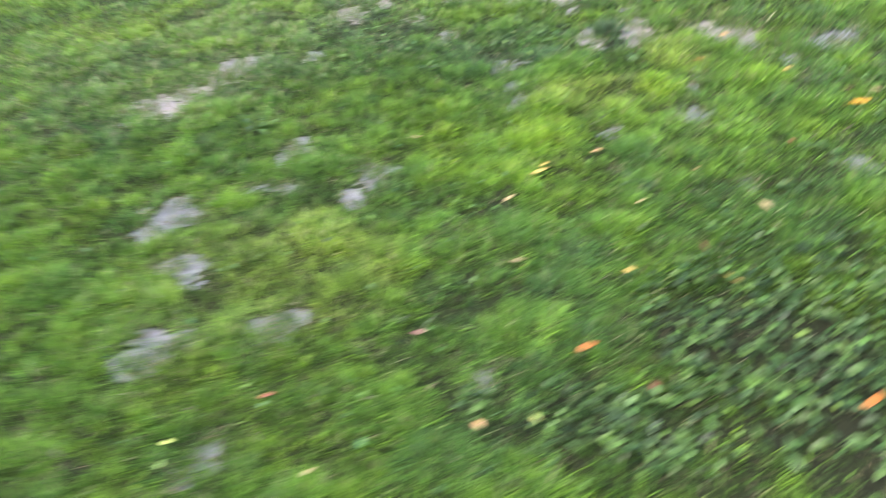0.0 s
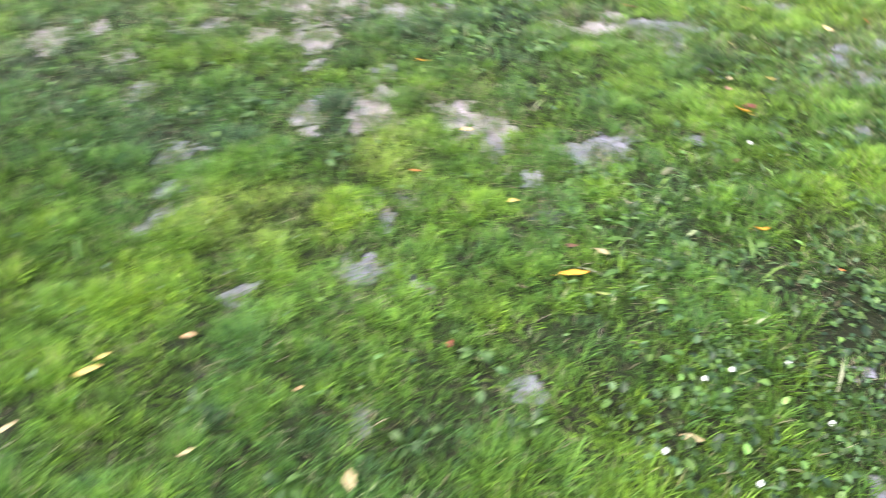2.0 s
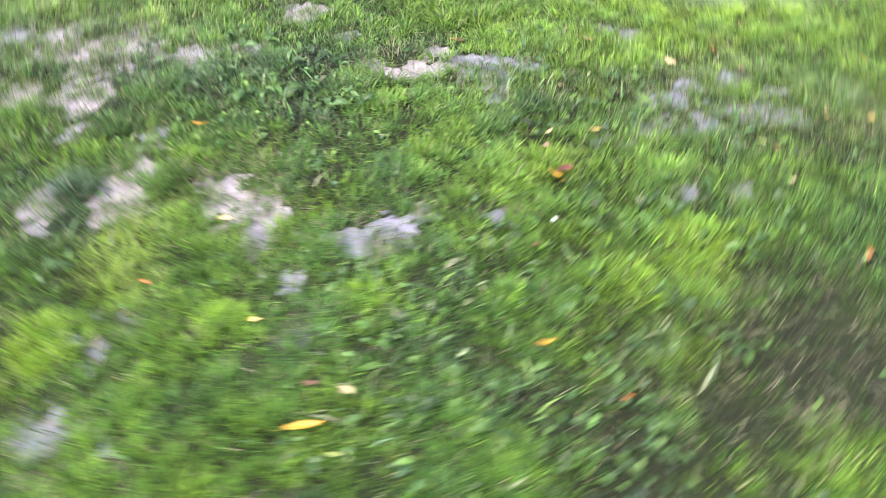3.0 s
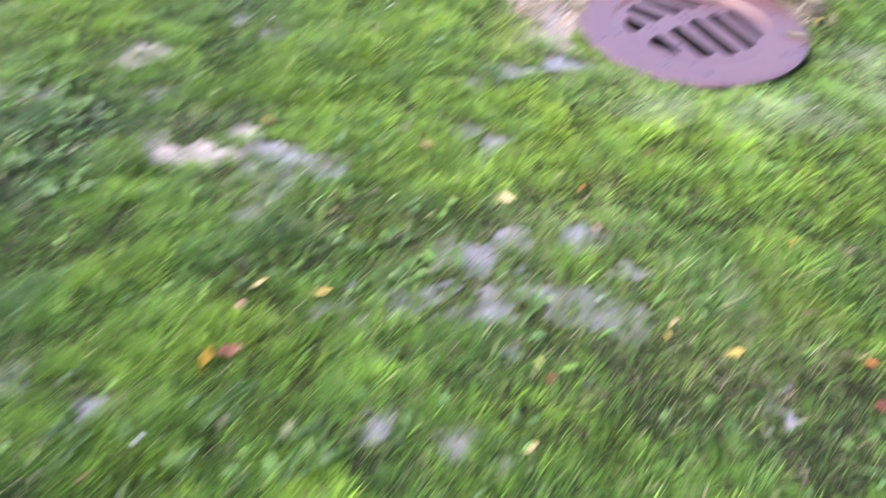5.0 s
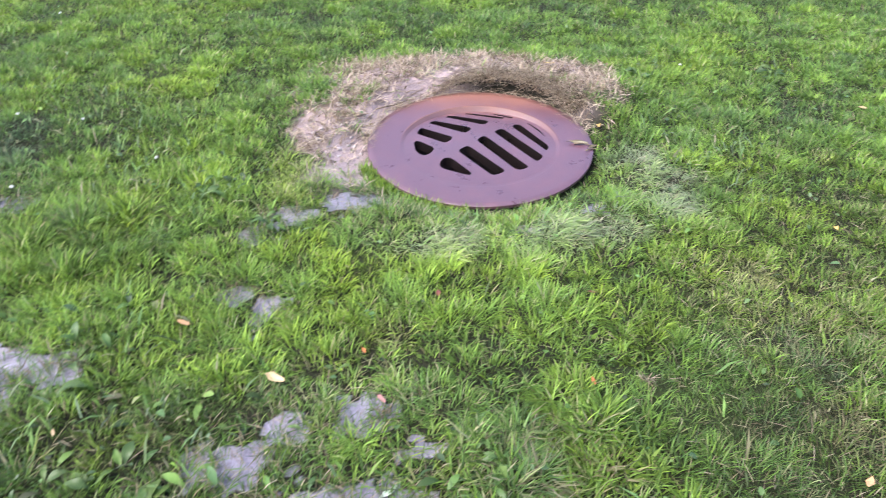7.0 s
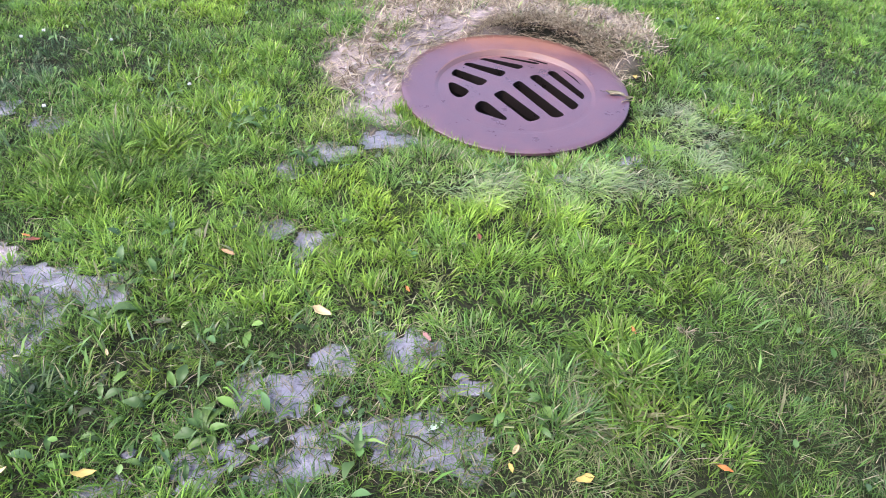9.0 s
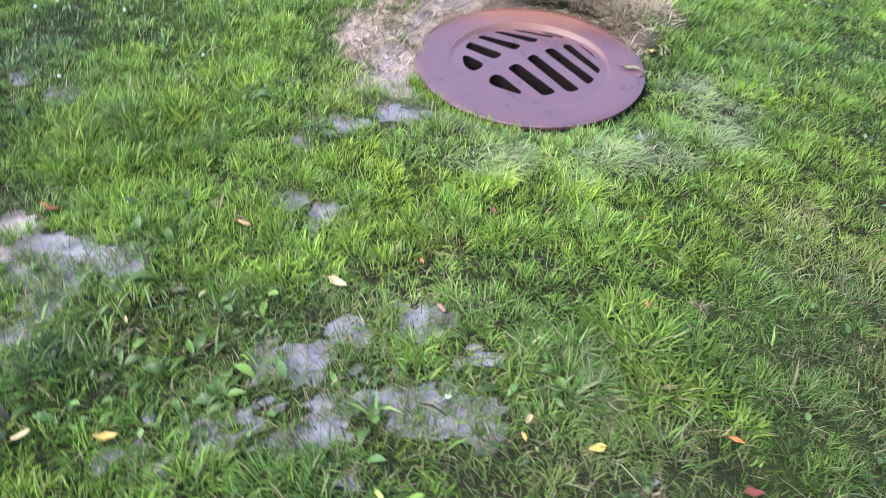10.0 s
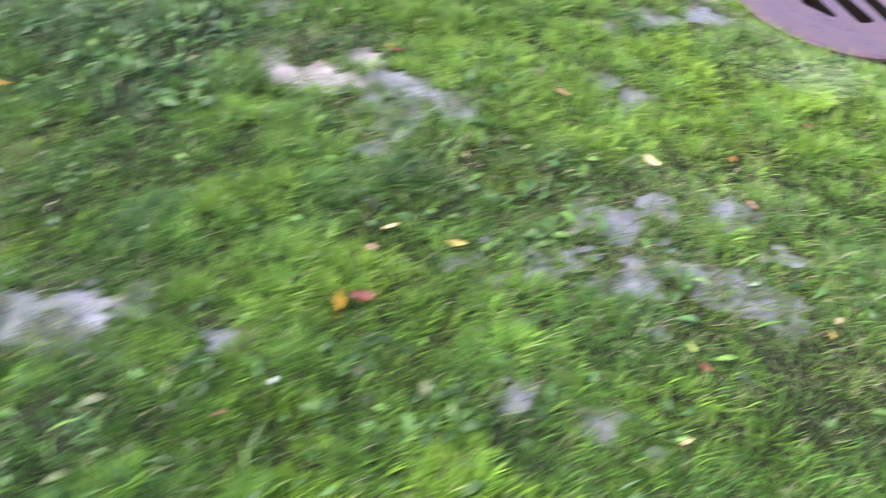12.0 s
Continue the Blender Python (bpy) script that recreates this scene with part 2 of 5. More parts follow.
zone("yellow", -1.77, 0.14, 0.19, 0.18, 2)
zone("yellow", -1.43, 0.49, 0.13, 0.21, 2)
zone("yellow", -2.74, -0.94, 0.41, 0.30, 6)
zone("yellow", 0.02, 2.66, 0.12, 0.26, 12)
zone("dark", -1.61, 1.38, 0.51, 0.34, 2)
zone("dark", -1.72, 0.78, 0.12, 0.21, 2)
zone("dark", -1.13, 2.73, 0.18, 0.31, 13)
zone("dark", -1.04, 1.19, 0.21, 0.52, 26)
zone("dark", -2.19, 0.65, 0.50, 0.32, 7)
zone("dark", -2.83, 0.91, 0.33, 0.51, 7)
zone("lush", 0.89, 1.45, 0.21, 0.16, 8)
zone("lush", -0.31, 1.31, 0.11, 0.10, 8)
zone("lush", 0.72, 1.49, 0.10, 0.08, 8)
zone("lush", -0.58, 2.11, 0.20, 0.23, 4)
zone("lush", -0.42, 2.23, 0.25, 0.20, 11)
zone("pale", 0.96, 2.29, 0.26, 0.12, 20)
zone("pale", 0.56, 2.19, 0.19, 0.09, 10)
zone("pale", 1.33, 2.64, 0.13, 0.25, 11)
zone("olive", 1.33, 1.47, 0.17, 0.28, 8)
zone("olive", 0.97, 1.26, 0.23, 0.06, 7)
zone("olive", 0.09, 0.19, 0.33, 0.25, 2)
zone("olive", 0.06, 1.44, 0.37, 0.15, 8)
zone("olive", 0.45, 1.21, 0.27, 0.07, 8)
zone("dead", 0.29, 3.44, 0.36, 0.28, 4)
zone("dead", 0.70, 3.65, 0.33, 0.21, 4)
zone("dead", 1.09, 3.50, 0.18, 0.28, 4)
zone("dead", 0.08, 3.03, 0.16, 0.19, 4)
zone("soil", 0.17, 2.80, 0.13, 0.30, 4)
zone("dead", 0.06, 2.90, 0.13, 0.25, 13)
zone("soil", 0.21, 2.75, 0.07, 0.22, 12)
zone("brown", -1.18, 1.00, 0.06, 0.11, 2)
zone("brown", -0.81, 1.57, 0.11, 0.10, 2)
zone("brown", -0.83, 1.71, 0.09, 0.08, 11)
zone("olive", 1.41, 1.52, 0.07, 0.05, 8)
zone("brown", 1.98, 2.88, 0.05, 0.07, 4)
zone("clover", -1.28, -1.17, 0.35, 0.37, 7)
zone("clover", -1.80, -1.44, 0.23, 0.10, 7)
zone("clover", -0.47, -0.37, 0.30, 0.21, 7)
zone("clover", -0.20, -0.06, 0.14, 0.20, 7)
zone("weedy", -0.15, 1.38, 0.45, 0.30, 8)
zone("weedy", -0.25, 1.75, 0.20, 0.20, 8)
zone("weedy", 0.30, 1.25, 0.35, 0.15, 8)
zone("weedy", -1.25, 1.50, 0.45, 0.35, 8)
zone("weedy", -0.45, 0.20, 0.45, 0.30, 8)
zone("weedy", -0.05, 0.75, 0.30, 0.15, 8)
zone("weedy", -0.20, 2.40, 0.15, 0.12, 8)
zone("bush", -1.70, 0.79, 0.06, 0.06, 5)
zone("bush", -1.42, 0.84, 0.06, 0.06, 5)
zone("bush", -1.71, 1.11, 0.06, 0.06, 5)
zone("bush", -2.18, 1.48, 0.06, 0.06, 5)
zone("bush", -2.08, 1.82, 0.06, 0.06, 5)
zone("bush", -1.69, 0.78, 0.06, 0.06, 5)
zone("bush", -1.43, 0.83, 0.06, 0.06, 5)
zone("bush", -1.69, 1.11, 0.06, 0.06, 5)
zone("bush", -0.80, 1.68, 0.07, 0.04, 5)
zone("bush", -0.86, 1.43, 0.06, 0.06, 5)
zone("bush", -0.33, 1.29, 0.07, 0.06, 5)
zone("lime", 0.46, 1.95, 0.55, 0.20, 5)
zone("lime", -0.23, 1.82, 0.25, 0.12, 5)
zone("lime", -2.16, -0.44, 0.22, 0.20, 5)
zone("lime", -2.16, -0.40, 0.20, 0.20, 5)
bare(-0.66, 1.70, 0.055, 0.050, 5, 0.95)
bare(-0.58, 1.62, 0.060, 0.045, 25, 0.90)
bare(-0.48, 1.66, 0.040, 0.030, 5, 0.80)
zone("sand", -0.66, 1.70, 0.08, 0.07, 5)
bare(-1.95, 1.52, 0.16, 0.10, 10, 0.55)
bare(-2.45, 1.40, 0.16, 0.08, 4, 0.80)
bare(-2.40, 1.75, 0.14, 0.10, 4, 0.80)
bare(-1.40, 1.68, 0.12, 0.06, 2, 0.70)
bare(0.33, 2.50, 0.06, 0.05, 11, 0.90)
zone("straw", 0.30, 2.36, 0.20, 0.12, 10)
zone("straw", 0.66, 2.36, 0.28, 0.12, 12)
zone("straw", 0.42, 1.62, 0.22, 0.12, 10)
zone("straw", 1.56, 1.95, 0.25, 0.25, 10)
zone("straw", 0.75, 1.30, 0.35, 0.18, 10)
zone("brown", 0.25, 2.37, 0.06, 0.05, 8)
zone("brown", 0.47, 1.78, 0.06, 0.05, 8)
zone("brown", 1.50, 2.10, 0.08, 0.06, 8)
zone("coarse", -0.12, 2.34, 0.26, 0.16, -45)
zone("coarse", -0.30, 1.66, 0.26, 0.18, 30)
zone("coarse", -0.12, 1.42, 0.34, 0.16, 8)
zone("coarse", 0.30, 1.28, 0.30, 0.14, 8)
zone("coarse", -0.55, 2.55, 0.35, 0.28, 0)
zone("coarse", -0.85, 3.05, 0.40, 0.28, 0)
zone("coarse", 0.80, 2.30, 0.30, 0.10, 10)
zone("coarse", 1.55, 2.95, 0.20, 0.40, 0)
zone("coarse", 1.40, 3.75, 0.35, 0.20, 0)
zone("coarse", -1.25, 1.55, 0.45, 0.35, 0)
zone("coarse", -0.40, 0.25, 0.45, 0.30, 0)
zone("olive", 0.30, 0.30, 0.32, 0.28, 8)
zone("thin", 0.30, 0.25, 0.26, 0.18, 8)
zone("olive", 0.95, 1.15, 0.30, 0.18, 8)
zone("straw", -3.9, 0.7, 1.2, 0.9, 10)
zone("straw", -2.3, 1.8, 0.7, 0.5, 5)
zone("brown", 1.52, 1.57, 0.09, 0.10, 8)
zone("olive", 1.50, 1.75, 0.28, 0.50, 8)
zone("olive", 1.95, 2.30, 0.30, 0.35, 8)
zone("thin", 0.14, 0.10, 0.18, 0.10, 5)
zone("thin", -0.13, -0.19, 0.25, 0.20, 5)
zone("thin", -1.40, -1.31, 0.35, 0.30, 5)
zone("thin", -0.26, 0.05, 0.20, 0.12, 5)
bare(-0.48, 1.52, 0.050, 0.080, 5, 0.90)
bare(-0.43, 1.38, 0.035, 0.060, 5, 0.80)
bare(-0.39, 1.69, 0.050, 0.030, 5, 0.80)
bare(-1.21, 2.04, 0.060, 0.080, 5, 0.90)
bare(0.81, 1.08, 0.060, 0.030, 5, 0.40)
bare(-0.84, 0.62, 0.070, 0.050, 2, 1.00)
bare(-0.72, 0.62, 0.060, 0.040, 2, 1.00)
bare(-0.66, 0.72, 0.050, 0.045, 2, 1.00)
bare(0.34, 1.38, 0.300, 0.150, 8, 0.40)
bare(0.14, 1.24, 0.200, 0.080, 8, 0.42)
bare(-0.46, 1.56, 0.130, 0.130, 8, 0.45)



# ---- materials ----
def material(name, rough=0.6, metal=0.0):
    m = bpy.data.materials.new(name)
    m.use_nodes = True
    b = m.node_tree.nodes["Principled BSDF"]
    b.inputs["Roughness"].default_value, b.inputs["Metallic"].default_value = rough, metal
    return m, m.node_tree.nodes, m.node_tree.links, b


def ramp(nodes, stops):
    r = nodes.new("ShaderNodeValToRGB")
    while len(r.color_ramp.elements) < len(stops):
        r.color_ramp.elements.new(0.5)
    for e, (at, colour) in zip(r.color_ramp.elements, stops):
        e.position, e.color = at, (*colour, 1)
    return r


def grain(nodes, links, scale, detail=4.0, rough=0.6):
    where, n = nodes.new("ShaderNodeTexCoord"), nodes.new("ShaderNodeTexNoise")
    n.inputs["Scale"].default_value, n.inputs["Detail"].default_value, n.inputs["Roughness"].default_value = scale, detail, rough
    links.new(where.outputs["Object"], n.inputs["Vector"])
    return n


def mixed(nodes, links, factor, a, b, how="MIX"):
    m = nodes.new("ShaderNodeMix")
    m.data_type, m.blend_type = "RGBA", how
    for socket, value in ((m.inputs[0], factor), (m.inputs[6], a), (m.inputs[7], b)):
        if isinstance(value, bpy.types.NodeSocket):
            links.new(value, socket)
        else:
            socket.default_value = value if isinstance(value, float) else (*value, 1)
    return m.outputs[2]


def bump(nodes, links, b, height, distance, strength=1.0):
    n = nodes.new("ShaderNodeBump")
    n.inputs["Distance"].default_value, n.inputs["Strength"].default_value = distance, strength
    links.new(height, n.inputs["Height"])
    links.new(n.outputs["Normal"], b.inputs["Normal"])


def leafy(name, rough, through_light, colours, gloss=0.5):
    """A leaf's surface: the hue runs with the tint's red, dryness with its green, lightness with its blue."""
    m, nodes, links, b = material(name, rough)
    tint, split = nodes.new("ShaderNodeAttribute"), nodes.new("ShaderNodeSeparateColor")
    tint.attribute_name = "tint"
    links.new(tint.outputs["Color"], split.inputs["Color"])
    hue = ramp(nodes, colours)
    links.new(split.outputs["Red"], hue.inputs["Fac"])
    dry = ramp(nodes, [(0.0, (0.075, 0.050, 0.036)), (0.5, (0.27, 0.202, 0.138)), (1.0, (0.50, 0.408, 0.315))])
    links.new(split.outputs["Blue"], dry.inputs["Fac"])
    light = ramp(nodes, [(0.0, (0.25, 0.26, 0.27)), (0.5, (0.95, 0.95, 0.95)), (1.0, (1.8, 1.75, 1.8))])
    links.new(split.outputs["Blue"], light.inputs["Fac"])
    green = mixed(nodes, links, 1.0, hue.outputs["Color"], light.outputs["Color"], "MULTIPLY")
    colour = mixed(nodes, links, split.outputs["Green"], green, dry.outputs["Color"])
    links.new(colour, b.inputs["Base Color"])
    b.inputs["Specular IOR Level"].default_value = gloss
    glow, mix = nodes.new("ShaderNodeBsdfTranslucent"), nodes.new("ShaderNodeMixShader")
    links.new(colour, glow.inputs["Color"])
    mix.inputs["Fac"].default_value = through_light
    links.new(b.outputs["BSDF"], mix.inputs[1])
    links.new(glow.outputs["BSDF"], mix.inputs[2])
    links.new(mix.outputs["Shader"], nodes["Material Output"].inputs["Surface"])
    return m


GREENS = [(0.0, (0.058, 0.114, 0.050)), (0.25, (0.074, 0.168, 0.029)), (0.5, (0.120, 0.232, 0.026)), (0.75, (0.172, 0.290, 0.023)), (1.0, (0.235, 0.340, 0.023))]
grass_mat = leafy("grass", 0.48, 0.38, GREENS, 0.15)
weed_mat = leafy("weed_leaf", 0.42, 0.3, [(0.0, (0.058, 0.125, 0.045)), (0.5, (0.10, 0.205, 0.040)), (1.0, (0.165, 0.275, 0.042))], 0.3)


def soil_material():
    m, nodes, links, b = material("wet_silt", 0.4)
    worn = nodes.new("ShaderNodeAttribute")
    worn.attribute_name = "worn"
    split = nodes.new("ShaderNodeSeparateColor")
    links.new(worn.outputs["Color"], split.inputs["Color"])
    coarse, fine = grain(nodes, links, 14.0, 5.0), grain(nodes, links, 160.0, 4.0, 0.7)
    silt = ramp(nodes, [(0.3, (0.110, 0.103, 0.133)), (0.55, (0.208, 0.194, 0.238)), (0.75, (0.305, 0.283, 0.330))])
    links.new(coarse.outputs["Fac"], silt.inputs["Fac"])
    sand = ramp(nodes, [(0.3, (0.195, 0.158, 0.168)), (0.55, (0.315, 0.258, 0.268)), (0.75, (0.415, 0.348, 0.350))])
    links.new(coarse.outputs["Fac"], sand.inputs["Fac"])
    speck = ramp(nodes, [(0.33, (0.55, 0.52, 0.5)), (0.47, (1.0, 1.0, 1.0)), (0.72, (1.1, 1.08, 1.07))])
    links.new(fine.outputs["Fac"], speck.inputs["Fac"])
    bald = mixed(nodes, links, 1.0, mixed(nodes, links, worn.outputs["Alpha"], silt.outputs["Color"], sand.outputs["Color"]), speck.outputs["Color"], "MULTIPLY")
    # thatch between the blades, its colour lowered to deepen the shade in the gaps
    shaded_thatch = ramp(nodes, [(0.3, (0.008, 0.010, 0.005)), (0.55, (0.018, 0.019, 0.010)), (0.8, (0.048, 0.042, 0.024))])
    links.new(fine.outputs["Fac"], shaded_thatch.inputs["Fac"])
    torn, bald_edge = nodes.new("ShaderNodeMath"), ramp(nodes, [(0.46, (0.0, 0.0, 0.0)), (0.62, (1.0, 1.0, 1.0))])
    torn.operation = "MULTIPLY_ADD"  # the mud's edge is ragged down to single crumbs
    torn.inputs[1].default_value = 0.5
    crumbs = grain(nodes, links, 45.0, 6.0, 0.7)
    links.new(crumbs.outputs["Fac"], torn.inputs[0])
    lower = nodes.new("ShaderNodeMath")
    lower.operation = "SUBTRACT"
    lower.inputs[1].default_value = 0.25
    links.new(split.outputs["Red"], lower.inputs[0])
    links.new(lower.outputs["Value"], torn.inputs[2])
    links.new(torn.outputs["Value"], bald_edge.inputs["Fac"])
    colour = mixed(nodes, links, bald_edge.outputs["Color"], shaded_thatch.outputs["Color"], bald)
    brown = mixed(nodes, links, 1.0, (0.33, 0.262, 0.245), speck.outputs["Color"], "MULTIPLY")
    colour = mixed(nodes, links, split.outputs["Green"], colour, brown)
    far = grain(nodes, links, 2.2, 9.0, 0.75)
    lawn = ramp(nodes, [(0.25, (0.022, 0.040, 0.010)), (0.5, (0.038, 0.064, 0.014)), (0.75, (0.060, 0.088, 0.018))])
    links.new(far.outputs["Fac"], lawn.inputs["Fac"])
    colour = mixed(nodes, links, split.outputs["Blue"], colour, lawn.outputs["Color"])
    links.new(colour, b.inputs["Base Color"])
    wet = ramp(nodes, [(0.0, (0.8, 0.8, 0.8)), (1.0, (0.34, 0.34, 0.34))])
    links.new(bald_edge.outputs["Color"], wet.inputs["Fac"])
    links.new(wet.outputs["Color"], b.inputs["Roughness"])
    film = ramp(nodes, [(0.0, (0.08, 0.08, 0.08)), (1.0, (0.5, 0.5, 0.5))])
    links.new(bald_edge.outputs["Color"], film.inputs["Fac"])
    links.new(film.outputs["Color"], b.inputs["Specular IOR Level"])
    both = mixed(nodes, links, 0.5, coarse.outputs["Fac"], fine.outputs["Fac"])
    bump(nodes, links, b, both, 0.012, 0.8)
    return m


soil_mat = soil_material()


def iron_material(name, dark):
    m, nodes, links, b = material(name, 0.36, 0.0)
    coarse, fine = grain(nodes, links, 9.0, 6.0, 0.65), grain(nodes, links, 420.0, 3.0)
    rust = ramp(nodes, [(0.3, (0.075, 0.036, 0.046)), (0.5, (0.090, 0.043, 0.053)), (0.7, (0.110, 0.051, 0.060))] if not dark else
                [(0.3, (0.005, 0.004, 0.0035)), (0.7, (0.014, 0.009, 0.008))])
    links.new(coarse.outputs["Fac"], rust.inputs["Fac"])
    pits = ramp(nodes, [(0.35, (0.8, 0.8, 0.8)), (0.6, (1.0, 1.0, 1.0))])
    links.new(fine.outputs["Fac"], pits.inputs["Fac"])
    colour = mixed(nodes, links, 1.0, rust.outputs["Color"], pits.outputs["Color"], "MULTIPLY")
    if not dark:  # uphill rim tinted orange: rust, plus the lack of sky sheen put into colour
        where, axes, warp = nodes.new("ShaderNodeTexCoord"), nodes.new("ShaderNodeSeparateXYZ"), nodes.new("ShaderNodeMath")
        links.new(where.outputs["Object"], axes.inputs["Vector"])
        warp.operation = "MULTIPLY_ADD"
        warp.inputs[1].default_value = 0.22
        links.new(coarse.outputs["Fac"], warp.inputs[0])
        links.new(axes.outputs["Y"], warp.inputs[2])
        back_tint = ramp(nodes, [(0.33, (0.0, 0.0, 0.0)), (0.50, (0.85, 0.85, 0.85))])
        links.new(warp.outputs["Value"], back_tint.inputs["Fac"])
        # uphill recess wall coloured rusty brown, its rust and its shading painted together
        flat, span, around, uphill, wall_tint = (nodes.new(k) for k in ("ShaderNodeVectorMath", "ShaderNodeVectorMath", "ShaderNodeMapRange", "ShaderNodeMapRange", "ShaderNodeMath"))
        flat.operation, span.operation, wall_tint.operation = "MULTIPLY", "LENGTH", "MULTIPLY"
        flat.inputs[1].default_value = (1, 1, 0)
        links.new(where.outputs["Object"], flat.inputs[0])
        links.new(flat.outputs["Vector"], span.inputs[0])
        links.new(span.outputs["Value"], around.inputs["Value"])
        around.inputs["From Min"].default_value, around.inputs["From Max"].default_value = 0.288, 0.322
        links.new(axes.outputs["Y"], uphill.inputs["Value"])
        uphill.inputs["From Min"].default_value, uphill.inputs["From Max"].default_value = -0.02, 0.14
        inner = ramp(nodes, [(0.0, (0.0, 0.0, 0.0)), (0.9, (0.8, 0.8, 0.8)), (1.0, (0.0, 0.0, 0.0))])
        links.new(around.outputs["Result"], inner.inputs["Fac"])
        links.new(inner.outputs["Color"], wall_tint.inputs[0])
        links.new(uphill.outputs["Result"], wall_tint.inputs[1])
        colour = mixed(nodes, links, wall_tint.outputs["Value"], colour, (0.118, 0.049, 0.034))
        colour = mixed(nodes, links, back_tint.outputs["Color"], colour, (0.155, 0.058, 0.033))
    links.new(colour, b.inputs["Base Color"])
    gloss = ramp(nodes, [(0.3, (0.24, 0.24, 0.24)), (0.7, (0.40, 0.40, 0.40))])
    links.new(coarse.outputs["Fac"], gloss.inputs["Fac"])
    links.new(gloss.outputs["Color"] if dark else mixed(nodes, links, back_tint.outputs["Color"], mixed(nodes, links, wall_tint.outputs["Value"], gloss.outputs["Color"], (0.8, 0.8, 0.8)), (0.72, 0.72, 0.72)), b.inputs["Roughness"])
    b.inputs["Specular IOR Level"].default_value = 0.8
    bump(nodes, links, b, fine.outputs["Fac"], 0.0008, 0.5)
    return m


iron_mat = iron_material("wet_rusty_iron", False)
slot_wall_mat = iron_material("near_black_iron", True)


def plain_material(name, colour, rough, spread=0.25, scale=60.0):
    m, nodes, links, b = material(name, rough)
    n = grain(nodes, links, scale, 5.0)
    r = ramp(nodes, [(0.3, [c * (1 - spread) for c in colour]), (0.7, [min(1, c * (1 + spread)) for c in colour])])
    links.new(n.outputs["Fac"], r.inputs["Fac"])
    links.new(r.outputs["Color"], b.inputs["Base Color"])
    bump(nodes, links, b, n.outputs["Fac"], 0.002, 0.4)
    return m


concrete_mat = plain_material("old_concrete", (0.06, 0.055, 0.05), 0.8, 0.4, 25.0)
stone_mat = plain_material("pebble", (0.32, 0.28, 0.255), 0.5, 0.3, 40.0)
twig_mat = plain_material("dead_twig", (0.13, 0.095, 0.055), 0.7, 0.4, 120.0)
petal_mat = plain_material("clover_petal", (0.62, 0.62, 0.57), 0.6, 0.1, 200.0)
stalk_mat = plain_material("green_stalk", (0.065, 0.12, 0.035), 0.5, 0.2, 90.0)
LEAF_TONES = {
    "white": ((0.381, 0.449, 0.326), "pale whitish green underside of a fallen leaf"),
    "cream": ((0.428, 0.324, 0.156), "pale cream-yellow fallen tree leaf, slightly curled"),
    "peach": ((0.428, 0.26, 0.116), "peach-coloured dry fallen tree leaf"),
    "yellow": ((0.476, 0.34, 0.0816), "yellow fallen tree leaf lying in the grass"),
    "gold": ((0.479, 0.252, 0.018), "long golden-orange fallen tree leaf, folded"),
    "orange": ((0.367, 0.122, 0.0204), "orange fallen tree leaf lying in the grass"),
    "red": ((0.147, 0.0367, 0.0204), "red fallen tree leaf lying in the grass"),
    "rust": ((0.2, 0.0571, 0.0238), "rust-red withered fallen tree leaf"),
    "pink": ((0.295, 0.143, 0.119), "pinkish fallen tree leaf, wet"),
    "brown": ((0.15, 0.068, 0.0306), "brown withered fallen tree leaf"),
    "lime": ((0.34, 0.381, 0.0884), "yellow-green fallen tree leaf"),
    "olive": ((0.10, 0.085, 0.04), "olive-brown withered leaf"),
    "green": ((0.15, 0.272, 0.034), "fresh green fallen tree leaf"),
}


def fallen_material(tone):
    m, nodes, links, b = material("fallen_leaf_" + tone, 0.45)
    colour = LEAF_TONES[tone][0]
    n, info = grain(nodes, links, 90.0, 5.0), nodes.new("ShaderNodeObjectInfo")
    r = ramp(nodes, [(0.25, [c * 0.5 for c in colour]), (0.5, colour), (0.8, [min(1, c * 1.15) for c in colour])])
    links.new(n.outputs["Fac"], r.inputs["Fac"])
    vary = ramp(nodes, [(0.0, (0.75, 0.72, 0.7)), (1.0, (1.1, 1.1, 1.1))])
    links.new(info.outputs["Random"], vary.inputs["Fac"])
    links.new(mixed(nodes, links, 1.0, r.outputs["Color"], vary.outputs["Color"], "MULTIPLY"), b.inputs["Base Color"])
    bump(nodes, links, b, n.outputs["Fac"], 0.001, 0.5)
    return m


FALLEN = {tone: fallen_material(tone) for tone in LEAF_TONES}


# ---- building helpers ----
def part(name, bm, mat, parent=None, label=""):
    """One mesh object out of a bmesh, under its thing."""
    data = bpy.data.meshes.new(name)
    bm.to_mesh(data)
    bm.free()
    data.materials.append(mat)
    ob = new(name, data)
    ob.parent = parent
    return tagged(ob, label)


